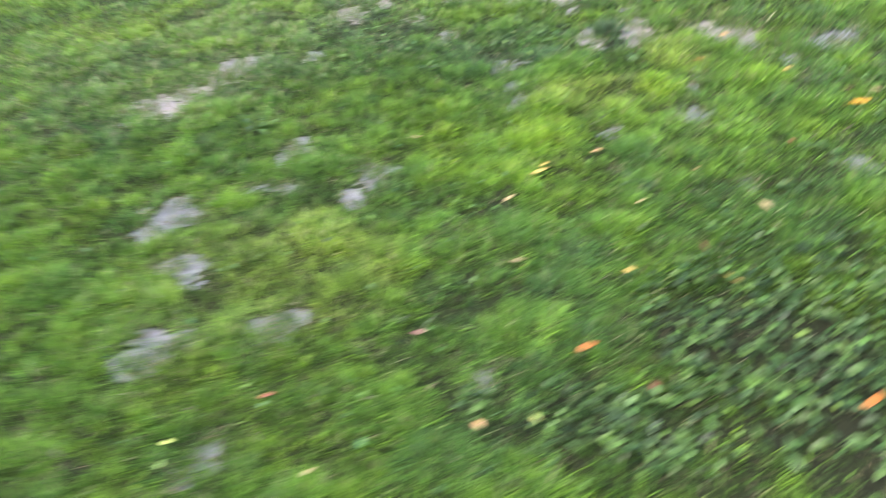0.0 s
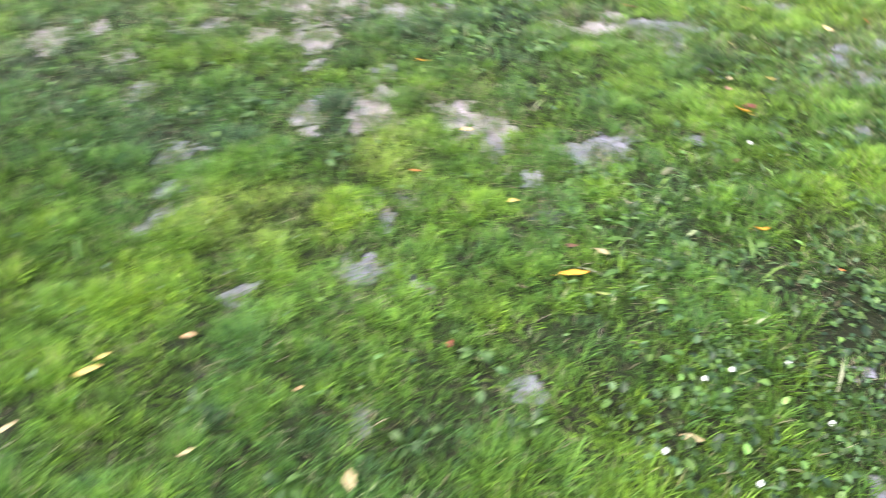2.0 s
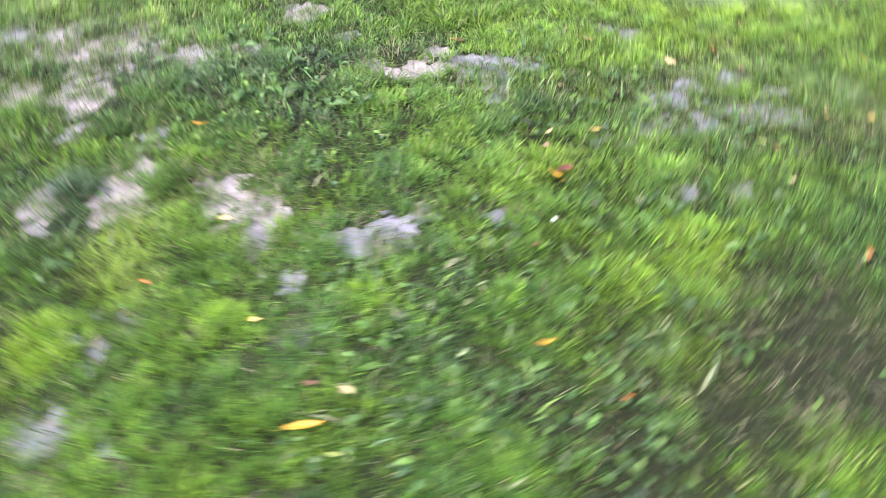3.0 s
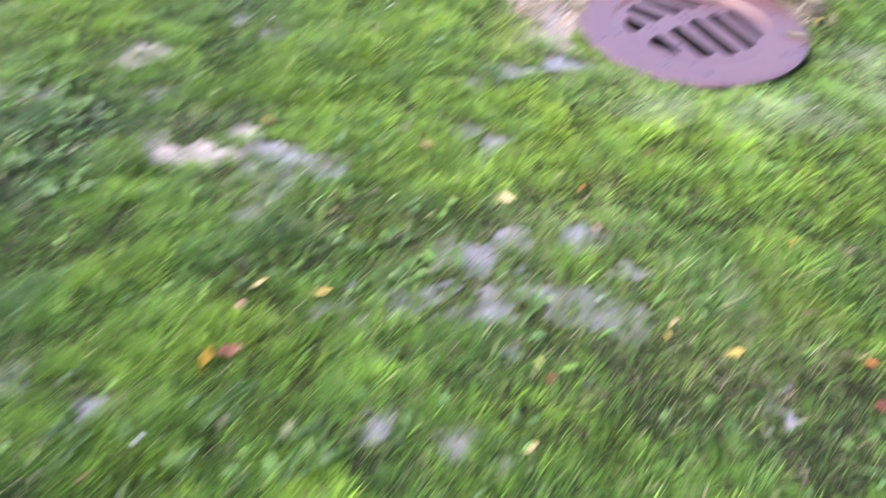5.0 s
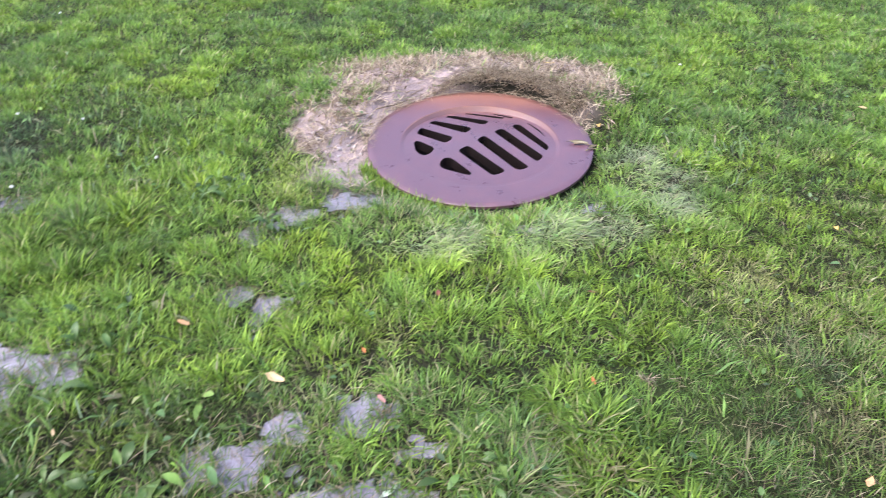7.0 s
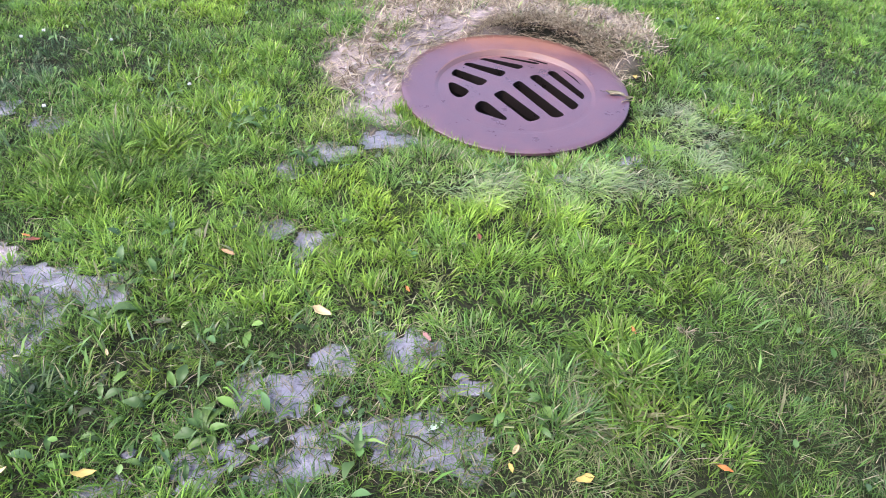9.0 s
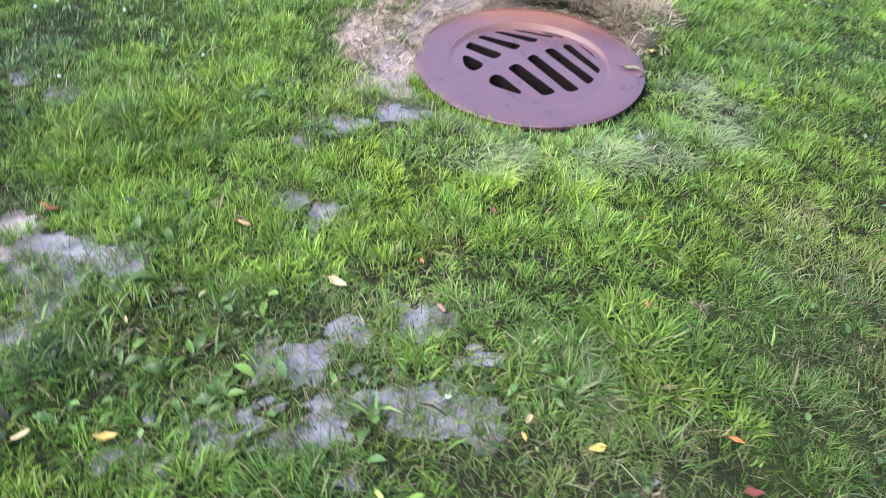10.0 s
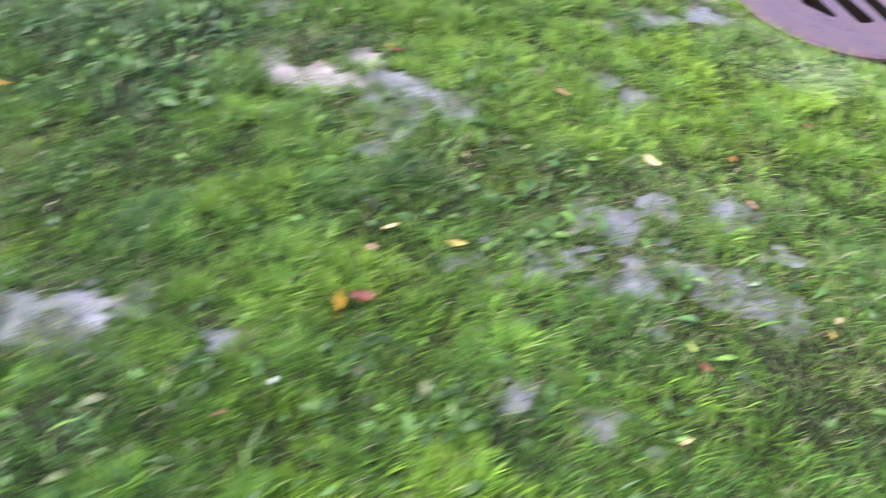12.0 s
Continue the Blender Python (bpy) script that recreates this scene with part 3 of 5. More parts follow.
def mesh_of(name, verts, faces, mat, tint=None, layer="tint"):
    """A mesh from arrays; faces is a list of index arrays, one for each face size."""
    data = bpy.data.meshes.new(name)
    loops = np.concatenate([f.ravel() for f in faces]).astype(np.int32)
    sizes = np.concatenate([np.full(len(f), f.shape[1]) for f in faces]).astype(np.int32)
    data.vertices.add(len(verts))
    data.vertices.foreach_set("co", np.ascontiguousarray(verts, np.float32).ravel())
    data.loops.add(len(loops))
    data.loops.foreach_set("vertex_index", loops)
    data.polygons.add(len(sizes))
    data.polygons.foreach_set("loop_start", (np.cumsum(sizes) - sizes).astype(np.int32))
    data.update(calc_edges=True)
    data.polygons.foreach_set("use_smooth", np.ones(len(sizes), bool))
    if tint is not None:
        layer_data = data.attributes.new(layer, "FLOAT_COLOR", "POINT")
        rgba = np.ones((len(verts), 4), np.float32)
        rgba[:, : np.shape(tint)[-1]] = tint
        layer_data.data.foreach_set("color", rgba.ravel())
    data.materials.append(mat)
    return data


# ---- the walked stretch of lawn ----
LAWN = [(-6.0, 2.0), (-3.4, -2.0), (-0.8, -2.0), (0.9, 0.1), (1.8, 1.0), (3.9, 5.4), (-2.9, 5.1), (-3.2, 2.6)]
WAY = [(-1.9, -2.3), (-0.5, -0.7), (0.6, 0.5)]


def inside(x, y, ring):
    out = np.zeros(np.shape(x), bool)
    for (x0, y0), (x1, y1) in zip(ring, ring[1:] + ring[:1]):
        if y0 != y1:
            out ^= ((y0 > y) != (y1 > y)) & (x < (x1 - x0) * (y - y0) / (y1 - y0) + x0)
    return out


def outside(x, y, ring):
    """How far a place lies outside the ring, 0 within it."""
    best = np.full(np.shape(x), 1e9)
    for (x0, y0), (x1, y1) in zip(ring, ring[1:] + ring[:1]):
        dx, dy = x1 - x0, y1 - y0
        t = np.clip(((x - x0) * dx + (y - y0) * dy) / (dx * dx + dy * dy), 0, 1)
        best = np.minimum(best, np.hypot(x - x0 - t * dx, y - y0 - t * dy))
    return np.where(inside(x, y, ring), 0.0, best)


def from_way(x, y):
    """Distance from the line along which one walks past."""
    best = np.full(np.shape(x), 1e9)
    for (x0, y0), (x1, y1) in zip(WAY, WAY[1:]):
        dx, dy = x1 - x0, y1 - y0
        t = np.clip(((x - x0) * dx + (y - y0) * dy) / (dx * dx + dy * dy), 0, 1)
        best = np.minimum(best, np.hypot(x - x0 - t * dx, y - y0 - t * dy))
    return best


# ---- the ground ----
def reach(lo, hi, step, far):
    """Even steps between lo and hi, then growing ones out to far."""
    mid, out, gap = list(np.arange(lo, hi, step)), [], step
    while sum(out) < far:
        gap *= 1.2
        out.append(gap)
    away = np.cumsum(out)
    return np.array(list(lo - away[::-1]) + mid + list(mid[-1] + away))


def build_ground():
    xs, ys = reach(-3.9, 2.3, 0.02, 400), reach(-1.9, 4.0, 0.02, 400)
    gx, gy = np.meshgrid(xs, ys)
    x, y = gx.ravel(), gy.ravel()
    worn = bareness(x, y)
    dead = growth("dead", x, y)
    far = 0.85 * smooth(0.0, 0.5, outside(x, y, LAWN) + 0.5 * (fbm(x, y, 0.4, 95) - 0.5))
    z = ground_z(x, y) - 0.008 * worn
    worn = smooth(0.15, 0.80, worn)
    near_drain = smooth(DRAIN_R + 0.25, DRAIN_R + 0.10, np.hypot(x - DRAIN.x, y - DRAIN.y))
    earth = growth("soil", x, y)
    uphill = smooth(-0.05, 0.2, (y - DRAIN.y) - 0.45 * (x - DRAIN.x))
    soil = np.clip(np.maximum(np.maximum(dead * 0.9, earth), near_drain * 0.9 * uphill), 0, 1) * (1 - 0.9 * worn)
    # hollow behind the rim: shade under the turf painted as darker ground
    soil *= 1 - 0.95 * near_drain * smooth(0.20, 0.34, y - DRAIN.y) * smooth(-0.12, 0.03, x - DRAIN.x)
    n = len(xs)
    i = (np.arange(len(ys) - 1)[:, None] * n + np.arange(n - 1)[None]).ravel()
    quads = np.stack([i, i + 1, i + n + 1, i + n], 1)
    centre = np.hypot(x[quads].mean(1) - DRAIN.x, y[quads].mean(1) - DRAIN.y)
    quads = quads[centre > 0.37]
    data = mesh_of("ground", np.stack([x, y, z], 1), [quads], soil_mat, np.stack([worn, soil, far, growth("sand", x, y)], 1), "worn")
    tagged(new("ground", data), "wet silty lawn ground with bald muddy patches", "ground", kind="structure")


build_ground()


# ---- the drain ----
def seat(y):
    """Height of the grate within its rim: flush towards the lawn's low side, a little sunken at the uphill side."""
    return -0.0040 - 0.055 * max(0.0, y + 0.10) ** 1.1


def lathe(profile, steps, name, mat, parent, label=""):
    """A ring or disc turned from (radius, height) pairs; a height of None follows the grate's seat."""
    bm = bmesh.new()
    rings = [[bm.verts.new((r * math.cos(a), r * math.sin(a), seat(r * math.sin(a)) - 0.0002 if z is None else z)) for a in (2 * math.pi * k / steps for k in range(steps))] for r, z in profile]
    for lower, upper in zip(rings, rings[1:]):
        for k in range(steps):
            f = bm.faces.new((lower[k], lower[(k + 1) % steps], upper[(k + 1) % steps], upper[k]))
            f.smooth = min(v.co.z for v in f.verts) > -0.0015
    bmesh.ops.recalc_face_normals(bm, faces=bm.faces)
    return part(name, bm, mat, parent, label)


def rounded(corners, cut):
    """An outline with its corners rounded off."""
    points = []
    for k, c in enumerate(corners):
        c, back, ahead = Vector(c), Vector(corners[k - 1]), Vector(corners[(k + 1) % len(corners)])
        a = c + (back - c) * min(0.45, cut / (back - c).length)
        e = c + (ahead - c) * min(0.45, cut / (ahead - c).length)
        for t in (0.0, 0.25, 0.5, 0.75, 1.0):
            points.append(a * (1 - t) ** 2 + c * 2 * t * (1 - t) + e * t * t)
    return points


def build_drain():
    drain = tagged(new("storm_drain_cover"), "round rusty cast-iron storm drain cover with slotted sunken grate", "drain cover")
    drain.matrix_world = Matrix.Translation(DRAIN) @ Matrix.Rotation(radians(3.5), 4, "X") @ Matrix.Rotation(radians(-0.5), 4, "Y")
    R = DRAIN_R
    lathe([(R - 0.05, -0.09), (R - 0.05, -0.016), (R - 0.002, -0.013), (R, -0.011), (R, -0.0012), (R - 0.0012, 0.0), (R - 0.03, -0.0005),
           (0.340, -0.0022), (0.320, -0.0030), (0.3145, -0.0036), (0.3012, None), (0.2985, None), (0.297, -0.085), (0.33, -0.09)],
          128, "frame_ring", iron_mat, drain, "wide dished rim, wet purple-brown iron, back tinted orange for rust and missing sheen")
    bm = bmesh.new()
    outline = [(0.3015 * math.cos(2 * math.pi * k / 128), 0.3015 * math.sin(2 * math.pi * k / 128)) for k in range(128)]
    loops = [outline]
    lower = [[(-0.106, -0.120), (-0.022, -0.226), (-0.033, -0.242), (-0.142, -0.196), (-0.150, -0.158), (-0.134, -0.120)],
             [(-0.046, -0.016), (0.104, -0.206), (0.054, -0.240), (-0.086, -0.062)],
             [(0.018, 0.070), (0.194, -0.176), (0.144, -0.198), (-0.014, 0.028)],
             [(0.092, 0.134), (0.258, -0.098), (0.224, -0.136), (0.054, 0.104)],
             [(0.160, 0.178), (0.292, -0.014), (0.272, -0.050), (0.128, 0.156)],
             [(0.204, 0.206), (0.226, 0.186), (0.262, 0.130), (0.288, 0.066), (0.246, 0.130)]]
    upper = [[(-0.272, -0.002), (-0.246, 0.010), (-0.174, -0.046), (-0.186, -0.086), (-0.211, -0.113), (-0.252, -0.082)],
             [(-0.262, 0.130), (-0.104, 0.046), (-0.134, -0.006), (-0.272, 0.074)],
             [(-0.214, 0.200), (-0.032, 0.132), (-0.056, 0.082), (-0.232, 0.174)],
             [(-0.142, 0.258), (0.040, 0.196), (0.016, 0.160), (-0.166, 0.240)],
             [(-0.062, 0.288), (0.112, 0.243), (0.090, 0.218), (-0.080, 0.278)],
             [(0.062, 0.290), (0.156, 0.252), (0.140, 0.238), (0.052, 0.282)]]
    for corners in lower + upper:
        loops.append(rounded(corners, 0.022))
    for loop in loops:
        vs = []
        for x, y in loop:
            k = 1.0
            if loop is not outline:
                y += 0.06 * max(0.0, y + 0.05)
                r = math.hypot(x, y)
                k = (0.25 + 0.62 * (r - 0.25)) / r if r > 0.25 else 1.0
            vs.append(bm.verts.new((k * x, k * y, 0.0)))
        for a, b in zip(vs, vs[1:] + vs[:1]):
            bm.edges.new((a, b))
    bmesh.ops.triangle_fill(bm, use_beauty=True, use_dissolve=False, edges=bm.edges[:])
    for v in bm.verts:
        v.co.z = seat(v.co.y)
    bm.normal_update()
    for f in bm.faces:
        if f.normal.z < 0:
            f.normal_flip()
    kept = bm.faces[:]
    under = bmesh.ops.extrude_face_region(bm, geom=kept)
    bmesh.ops.translate(bm, verts=[g for g in under["geom"] if isinstance(g, bmesh.types.BMVert)], vec=(0, 0, -0.042))
    bmesh.ops.recalc_face_normals(bm, faces=bm.faces)
    # top faces keep the rusty iron, slot walls and underside are near-black
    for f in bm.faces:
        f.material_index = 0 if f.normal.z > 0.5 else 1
    grate = part("grate", bm, iron_mat, drain, "flat grate with two slanting rows of slots, near-black inside them")
    grate.data.materials.append(slot_wall_mat)
    shaft = lathe([(0.40, -0.09), (0.335, -0.09), (0.335, -1.25), (0.0, -1.25)], 64, "drain_shaft", concrete_mat, None)
    shaft.matrix_world = Matrix.Translation(DRAIN)
    tagged(shaft, "dark concrete shaft below the drain cover", "drain shaft", kind="structure")


build_drain()


# ---- grass ----
def off_drain(x, y, more=0.0):
    return np.hypot(x - DRAIN.x, y - DRAIN.y) > DRAIN_R + more


def blades(name, x, y, long, wide, lean, turn, tint, mat, lift=0.0):
    """Grass blades: a bent, tapering strip each."""
    n = len(x)
    z = ground_z(x, y) - 0.006 + lift
    d = np.stack([np.cos(turn), np.sin(turn), np.zeros(n)], 1)
    twist = turn + math.pi / 2 + np.random.uniform(-0.6, 0.6, n)
    w = np.stack([np.cos(twist), np.sin(twist), np.random.uniform(-0.3, 0.3, n)], 1) * (wide / 2)[:, None]
    base = np.stack([x, y, z], 1)
    up = np.array([0, 0, 1.0])
    s, c = np.sin(lean)[:, None], np.cos(lean)[:, None]
    L = long[:, None]
    flat = s * (0.80 + 0.19 * smooth(1.15, 1.5, lean))[:, None]
    mid = base + L * 0.52 * (d * flat + up * np.sqrt(1 - flat ** 2))
    droop = np.clip(lean * 1.22, 0, 1.58)[:, None]
    tip = mid + L * 0.48 * (d * np.sin(droop) + up * np.cos(droop))
    v = np.stack([base - w * 0.7, base + w * 0.7, mid - w, mid + w, tip], 1).reshape(-1, 3)
    k = np.arange(n)[:, None] * 5
    data = mesh_of(name, v, [k + np.array([[0, 1, 3, 2]]), k + np.array([[2, 3, 4]])], mat, np.repeat(tint, 5, 0))
    return new(name, data)


def candidates(count, box):
    x0, y0, x1, y1 = box
    return np.random.uniform(x0, x1, count), np.random.uniform(y0, y1, count)


def build_grass():
    total = 4600000
    x, y = candidates(total, (-6.4, -3.0, 4.4, 6.0))
    d = from_way(x, y)
    want = np.where(inside(x, y, LAWN), np.interp(d, [1.6, 2.6, 4.0, 5.5], [45000, 38000, 26000, 15500]), np.interp(outside(x, y, LAWN), [0.0, 0.6, 2.5], [9000, 2000, 1000]))
    keep = np.random.random(len(x)) < want / (total / (10.8 * 9.0))
    x, y, d = x[keep], y[keep], d[keep]
    worn, dead = bareness(x, y), growth("dead", x, y)
    olive, lush, dark, clover, scant, bush, pale = (growth(k, x, y) for k in ("olive", "lush", "dark", "clover", "thin", "bush", "pale"))
    ex, ey, edge, p, q = tufts(x, y, 0.058, 50)
    bx, by, gap_edge, bp, bq = tufts(x + 0.05 * (vnoise(x, y, 0.07, 54) - 0.5), y + 0.05 * (vnoise(x, y, 0.07, 55) - 0.5), 0.17, 52)
    wide_field = fbm(x, y, 0.30, 51)
    thin = 0.80 + 0.7 * (wide_field - 0.4) + 0.55 * lush + 0.12 * olive - 0.15 * dark - 0.30 * clover - 0.40 * scant + 0.4 * bush + 0.35 * (p - 0.5) + 0.45 * (bp - 0.5)
    chance = np.clip(thin, 0.10, 1) * (0.25 + 0.75 * smooth(0.02, 0.35, edge)) * (0.5 + 0.5 * smooth(0.0, 0.22, gap_edge)) * (1 - 0.97 * smooth(0.22, 0.62, worn))
    chance *= (1 - dead * (0.97 - 0.35 * smooth(0.55, 0.68, fbm(x, y, 0.07, 86)))) * (1 - 0.97 * growth("soil", x, y))
    hollow = (np.hypot(x - DRAIN.x, y - DRAIN.y) < DRAIN_R + 0.11) & (y > DRAIN.y + 0.15)
    gap = ~off_drain(x, y, 0.040 + 0.03 * (vnoise(x, y, 0.05, 93) - 0.5)) & (y < DRAIN.y - 0.30) & (x > DRAIN.x - 0.12)
    keep = (np.random.random(len(x)) < chance) & off_drain(x, y, 0.014) & ~hollow & ~gap
    x, y, d, worn = x[keep], y[keep], d[keep], worn[keep]
    ex, ey, edge, p, q, bx, by, gap_edge, bp, bq, wide_field = (v[keep] for v in (ex, ey, edge, p, q, bx, by, gap_edge, bp, bq, wide_field))
    n = len(x)
    zones = {k: growth(k, x, y) for k in ("lime", "yellow", "dark", "lush", "pale", "olive", "dead", "brown", "clover", "thin", "bush", "straw")}
    r = np.random.random((n, 4))
    full = smooth(0.0, 0.45, gap_edge)
    long = (0.018 + 0.018 * wide_field + 0.020 * p * smooth(0.0, 0.4, edge) + 0.022 * bp * full + 0.024 * r[:, 0] ** 2)
    long *= 1 + 0.5 * zones["lush"] + 0.7 * zones["bush"] - 0.25 * zones["thin"] + 0.15 * zones["lime"] - 0.15 * zones["olive"] + 0.15 * zones["pale"]
    long *= 0.92 * (1 - 0.3 * worn)
    wide = (0.0018 + 0.0032 * r[:, 1] ** 1.7) * np.interp(d, [2, 4.5], [1.0, 1.35]) * np.interp(outside(x, y, LAWN), [0.0, 0.8], [1.0, 2.6]) * (1 + 0.25 * zones["lush"] - 0.4 * worn - 0.35 * zones["olive"]) * (0.8 + 0.4 * bq)
    out, far_out = np.hypot(ex, ey), np.hypot(bx, by)
    spread = np.random.normal(0, 0.95, (n, 2))
    flow = 0.3 * zones["pale"]
    turn = np.arctan2(0.9 * ey / (out + 0.1) + 0.8 * by / (far_out + 0.3) + spread[:, 1] - 1.2 * flow, 0.9 * ex / (out + 0.1) + 0.8 * bx / (far_out + 0.3) + spread[:, 0] + 2.4 * flow)
    lean = np.clip(0.18 + 0.7 * out + 0.35 * far_out * (1 + zones["lush"]) + 0.75 * r[:, 2] ** 1.4 + 0.55 * zones["pale"] + 0.5 * worn, 0.1, 1.35)
    hue = 0.43 + 0.5 * (fbm(x, y, 0.55, 71) - 0.5) + 0.22 * (q - 0.5) + 0.28 * (bq - 0.5) + np.random.normal(0, 0.10, n)
    # pale zone: silt coating and sky sheen of flattened blades, both as colour
    hue += 0.20 * zones["lime"] + 0.14 * zones["yellow"] - 0.25 * zones["dark"] - 0.18 * zones["bush"] - 0.05 * zones["thin"] - 0.04 * zones["lush"] + 0.02 * zones["olive"] - 0.3 * zones["pale"] - 0.2 * worn
    dry = np.where(r[:, 3] < 0.065 + 0.04 * smooth(0.2, 1.6, y) + 0.5 * zones["brown"] + 0.16 * zones["olive"] + 0.12 * zones["thin"] + 0.12 * zones["yellow"] + 0.26 * zones["straw"] + 0.7 * zones["dead"] + 0.12 * zones["pale"], np.random.uniform(0.25, 0.75, n) + 0.3 * zones["dead"], np.random.uniform(0, 0.06, n) + 0.06 * smooth(0.2, 1.6, y) + 0.10 * zones["yellow"] + 0.17 * zones["pale"])
    # tint carries light: brighter with y, darker for shaded clover and thin gaps
    light = np.random.normal(0.37, 0.19, n) - 0.20 * zones["clover"] - 0.20 * zones["thin"] - 0.05 * zones["bush"] - 0.14 * zones["olive"] - 0.06 * zones["lush"] + 0.12 * smooth(-0.4, 3.4, y) + 0.45 * zones["pale"] + 0.08 * zones["straw"] + 0.06 * zones["lime"] + 0.25 * (p - 0.5) + 0.28 * (bp - 0.5)
    tint = np.clip(np.stack([hue, dry, light], 1), 0, 1)
    ob = blades("lawn_grass", x, y, long, wide, lean, turn, tint, grass_mat)
    tagged(ob, "patchy green lawn grass, yellow-green to dark green", "grass", kind="stuff")


def build_dead_grass():
    x, y = candidates(64000, (-0.6, 2.3, 1.9, 4.1))
    dead = growth("dead", x, y)
    ring = smooth(0.30, 0.04, np.hypot(x - DRAIN.x, y - DRAIN.y) - DRAIN_R) * smooth(-0.3, 0.4, (y - DRAIN.y) - 0.5 * (x - DRAIN.x))
    hollow = smooth(0.10, 0.05, np.hypot(x - DRAIN.x, y - DRAIN.y) - DRAIN_R) * smooth(0.25, 0.36, y - DRAIN.y) * smooth(-0.02, 0.08, x - DRAIN.x)
    clump = fbm(x, y, 0.09, 87)
    keep = (np.random.random(len(x)) < np.clip(dead + 0.8 * ring, 0, 1) * (0.25 + 0.75 * smooth(0.36, 0.52, clump)) * (1 - 0.75 * hollow) * (1 - 0.8 * growth("soil", x, y))) & off_drain(x, y, 0.005)
    x, y = x[keep], y[keep]
    n = len(x)
    turn = np.random.uniform(0, 2 * math.pi, n)
    shade = 0.58 + 0.9 * (vnoise(x, y, 0.05, 89) - 0.5)
    tint = np.stack([np.full(n, 0.4), np.where(np.random.random(n) < 0.12 * smooth(0.45, 0.6, fbm(x, y, 0.2, 88)), 0.25, np.random.uniform(0.9, 1, n)), np.clip(np.random.normal(shade, 0.32, n), 0, 1)], 1)
    ob = blades("dead_grass", x, y, np.random.uniform(0.025, 0.075, n), np.random.uniform(0.0022, 0.0058, n), np.where(np.random.random(n) < 0.12, 0.8, np.random.uniform(1.3, 1.57, n)), turn, tint, grass_mat, np.random.uniform(0.002, 0.012, n))
    tagged(ob, "straw-coloured dead grass matted around the drain", "dead grass", kind="stuff")
    x, y = candidates(110000, (-4.5, -2.0, 3.4, 5.0))
    keep = inside(x, y, LAWN) & off_drain(x, y, 0.01) & (np.random.random(len(x)) < 0.12 + 0.28 * bareness(x, y) + 0.35 * growth("olive", x, y))
    x, y = x[keep], y[keep]
    n = len(x)
    tint = np.stack([np.full(n, 0.5), np.random.uniform(0.6, 1, n), np.random.uniform(0.2, 0.9, n)], 1)
    ob = blades("straw_litter", x, y, np.random.uniform(0.02, 0.06, n), np.random.uniform(0.0009, 0.0019, n), np.full(n, 1.52), np.random.uniform(0, 2 * math.pi, n), tint, grass_mat, np.random.uniform(0.006, 0.03, n))
    tagged(ob, "loose pale straw lying in the lawn", "straw", kind="stuff")


def build_fringe():
    n = 900
    a, r = radians(205) + radians(62) * np.random.random(n) ** 1.3, DRAIN_R + np.random.uniform(0.0, 0.045, n)
    x, y = DRAIN.x + r * np.cos(a), DRAIN.y + r * np.sin(a)
    tint = np.clip(np.stack([np.random.normal(0.62, 0.15, n), np.random.uniform(0, 0.25, n), np.random.normal(0.5, 0.22, n)], 1), 0, 1)
    lean = np.random.uniform(0.1, 1.1, n)
    ob = blades("grass_fringe", x, y, np.random.uniform(0.03, 0.06, n) * (0.7 + 0.6 * vnoise(x, y, 0.06, 91)), np.random.uniform(0.0022, 0.0042, n), lean, np.random.uniform(0, 2 * math.pi, n), tint, grass_mat)
    tagged(ob, "bright grass blades growing up against the drain rim", "grass", kind="stuff")


def build_thin_grass():
    """Fine single blades and bits that stand and lie on the worn silt."""
    x, y = candidates(1200000, (-4.6, -2.0, 2.2, 3.6))
    worn = bareness(x, y)
    keep = (np.random.random(len(x)) < smooth(0.15, 0.4, worn) * (0.15 + 0.75 * smooth(0.46, 0.62, fbm(x, y, 0.055, 97)) + 0.3 * smooth(0.6, 0.3, worn))) & off_drain(x, y, 0.02)
    x, y = x[keep], y[keep]
    n = len(x)
    lying = np.random.random(n) < 0.45
    tint = np.clip(np.stack([np.random.normal(0.34, 0.2, n), np.where(np.random.random(n) < 0.28, 0.85, 0.06), np.random.normal(0.36, 0.25, n)], 1), 0, 1)
    ob = blades("sparse_grass", x, y, np.random.uniform(0.018, 0.055, n), np.random.uniform(0.0012, 0.0028, n), np.where(lying, 1.5, np.random.uniform(0.2, 1.1, n)),
                np.random.uniform(0, 2 * math.pi, n), tint, grass_mat, np.where(lying, 0.008, 0.0))
    tagged(ob, "fine sparse grass blades on the worn wet silt", "grass", kind="stuff")


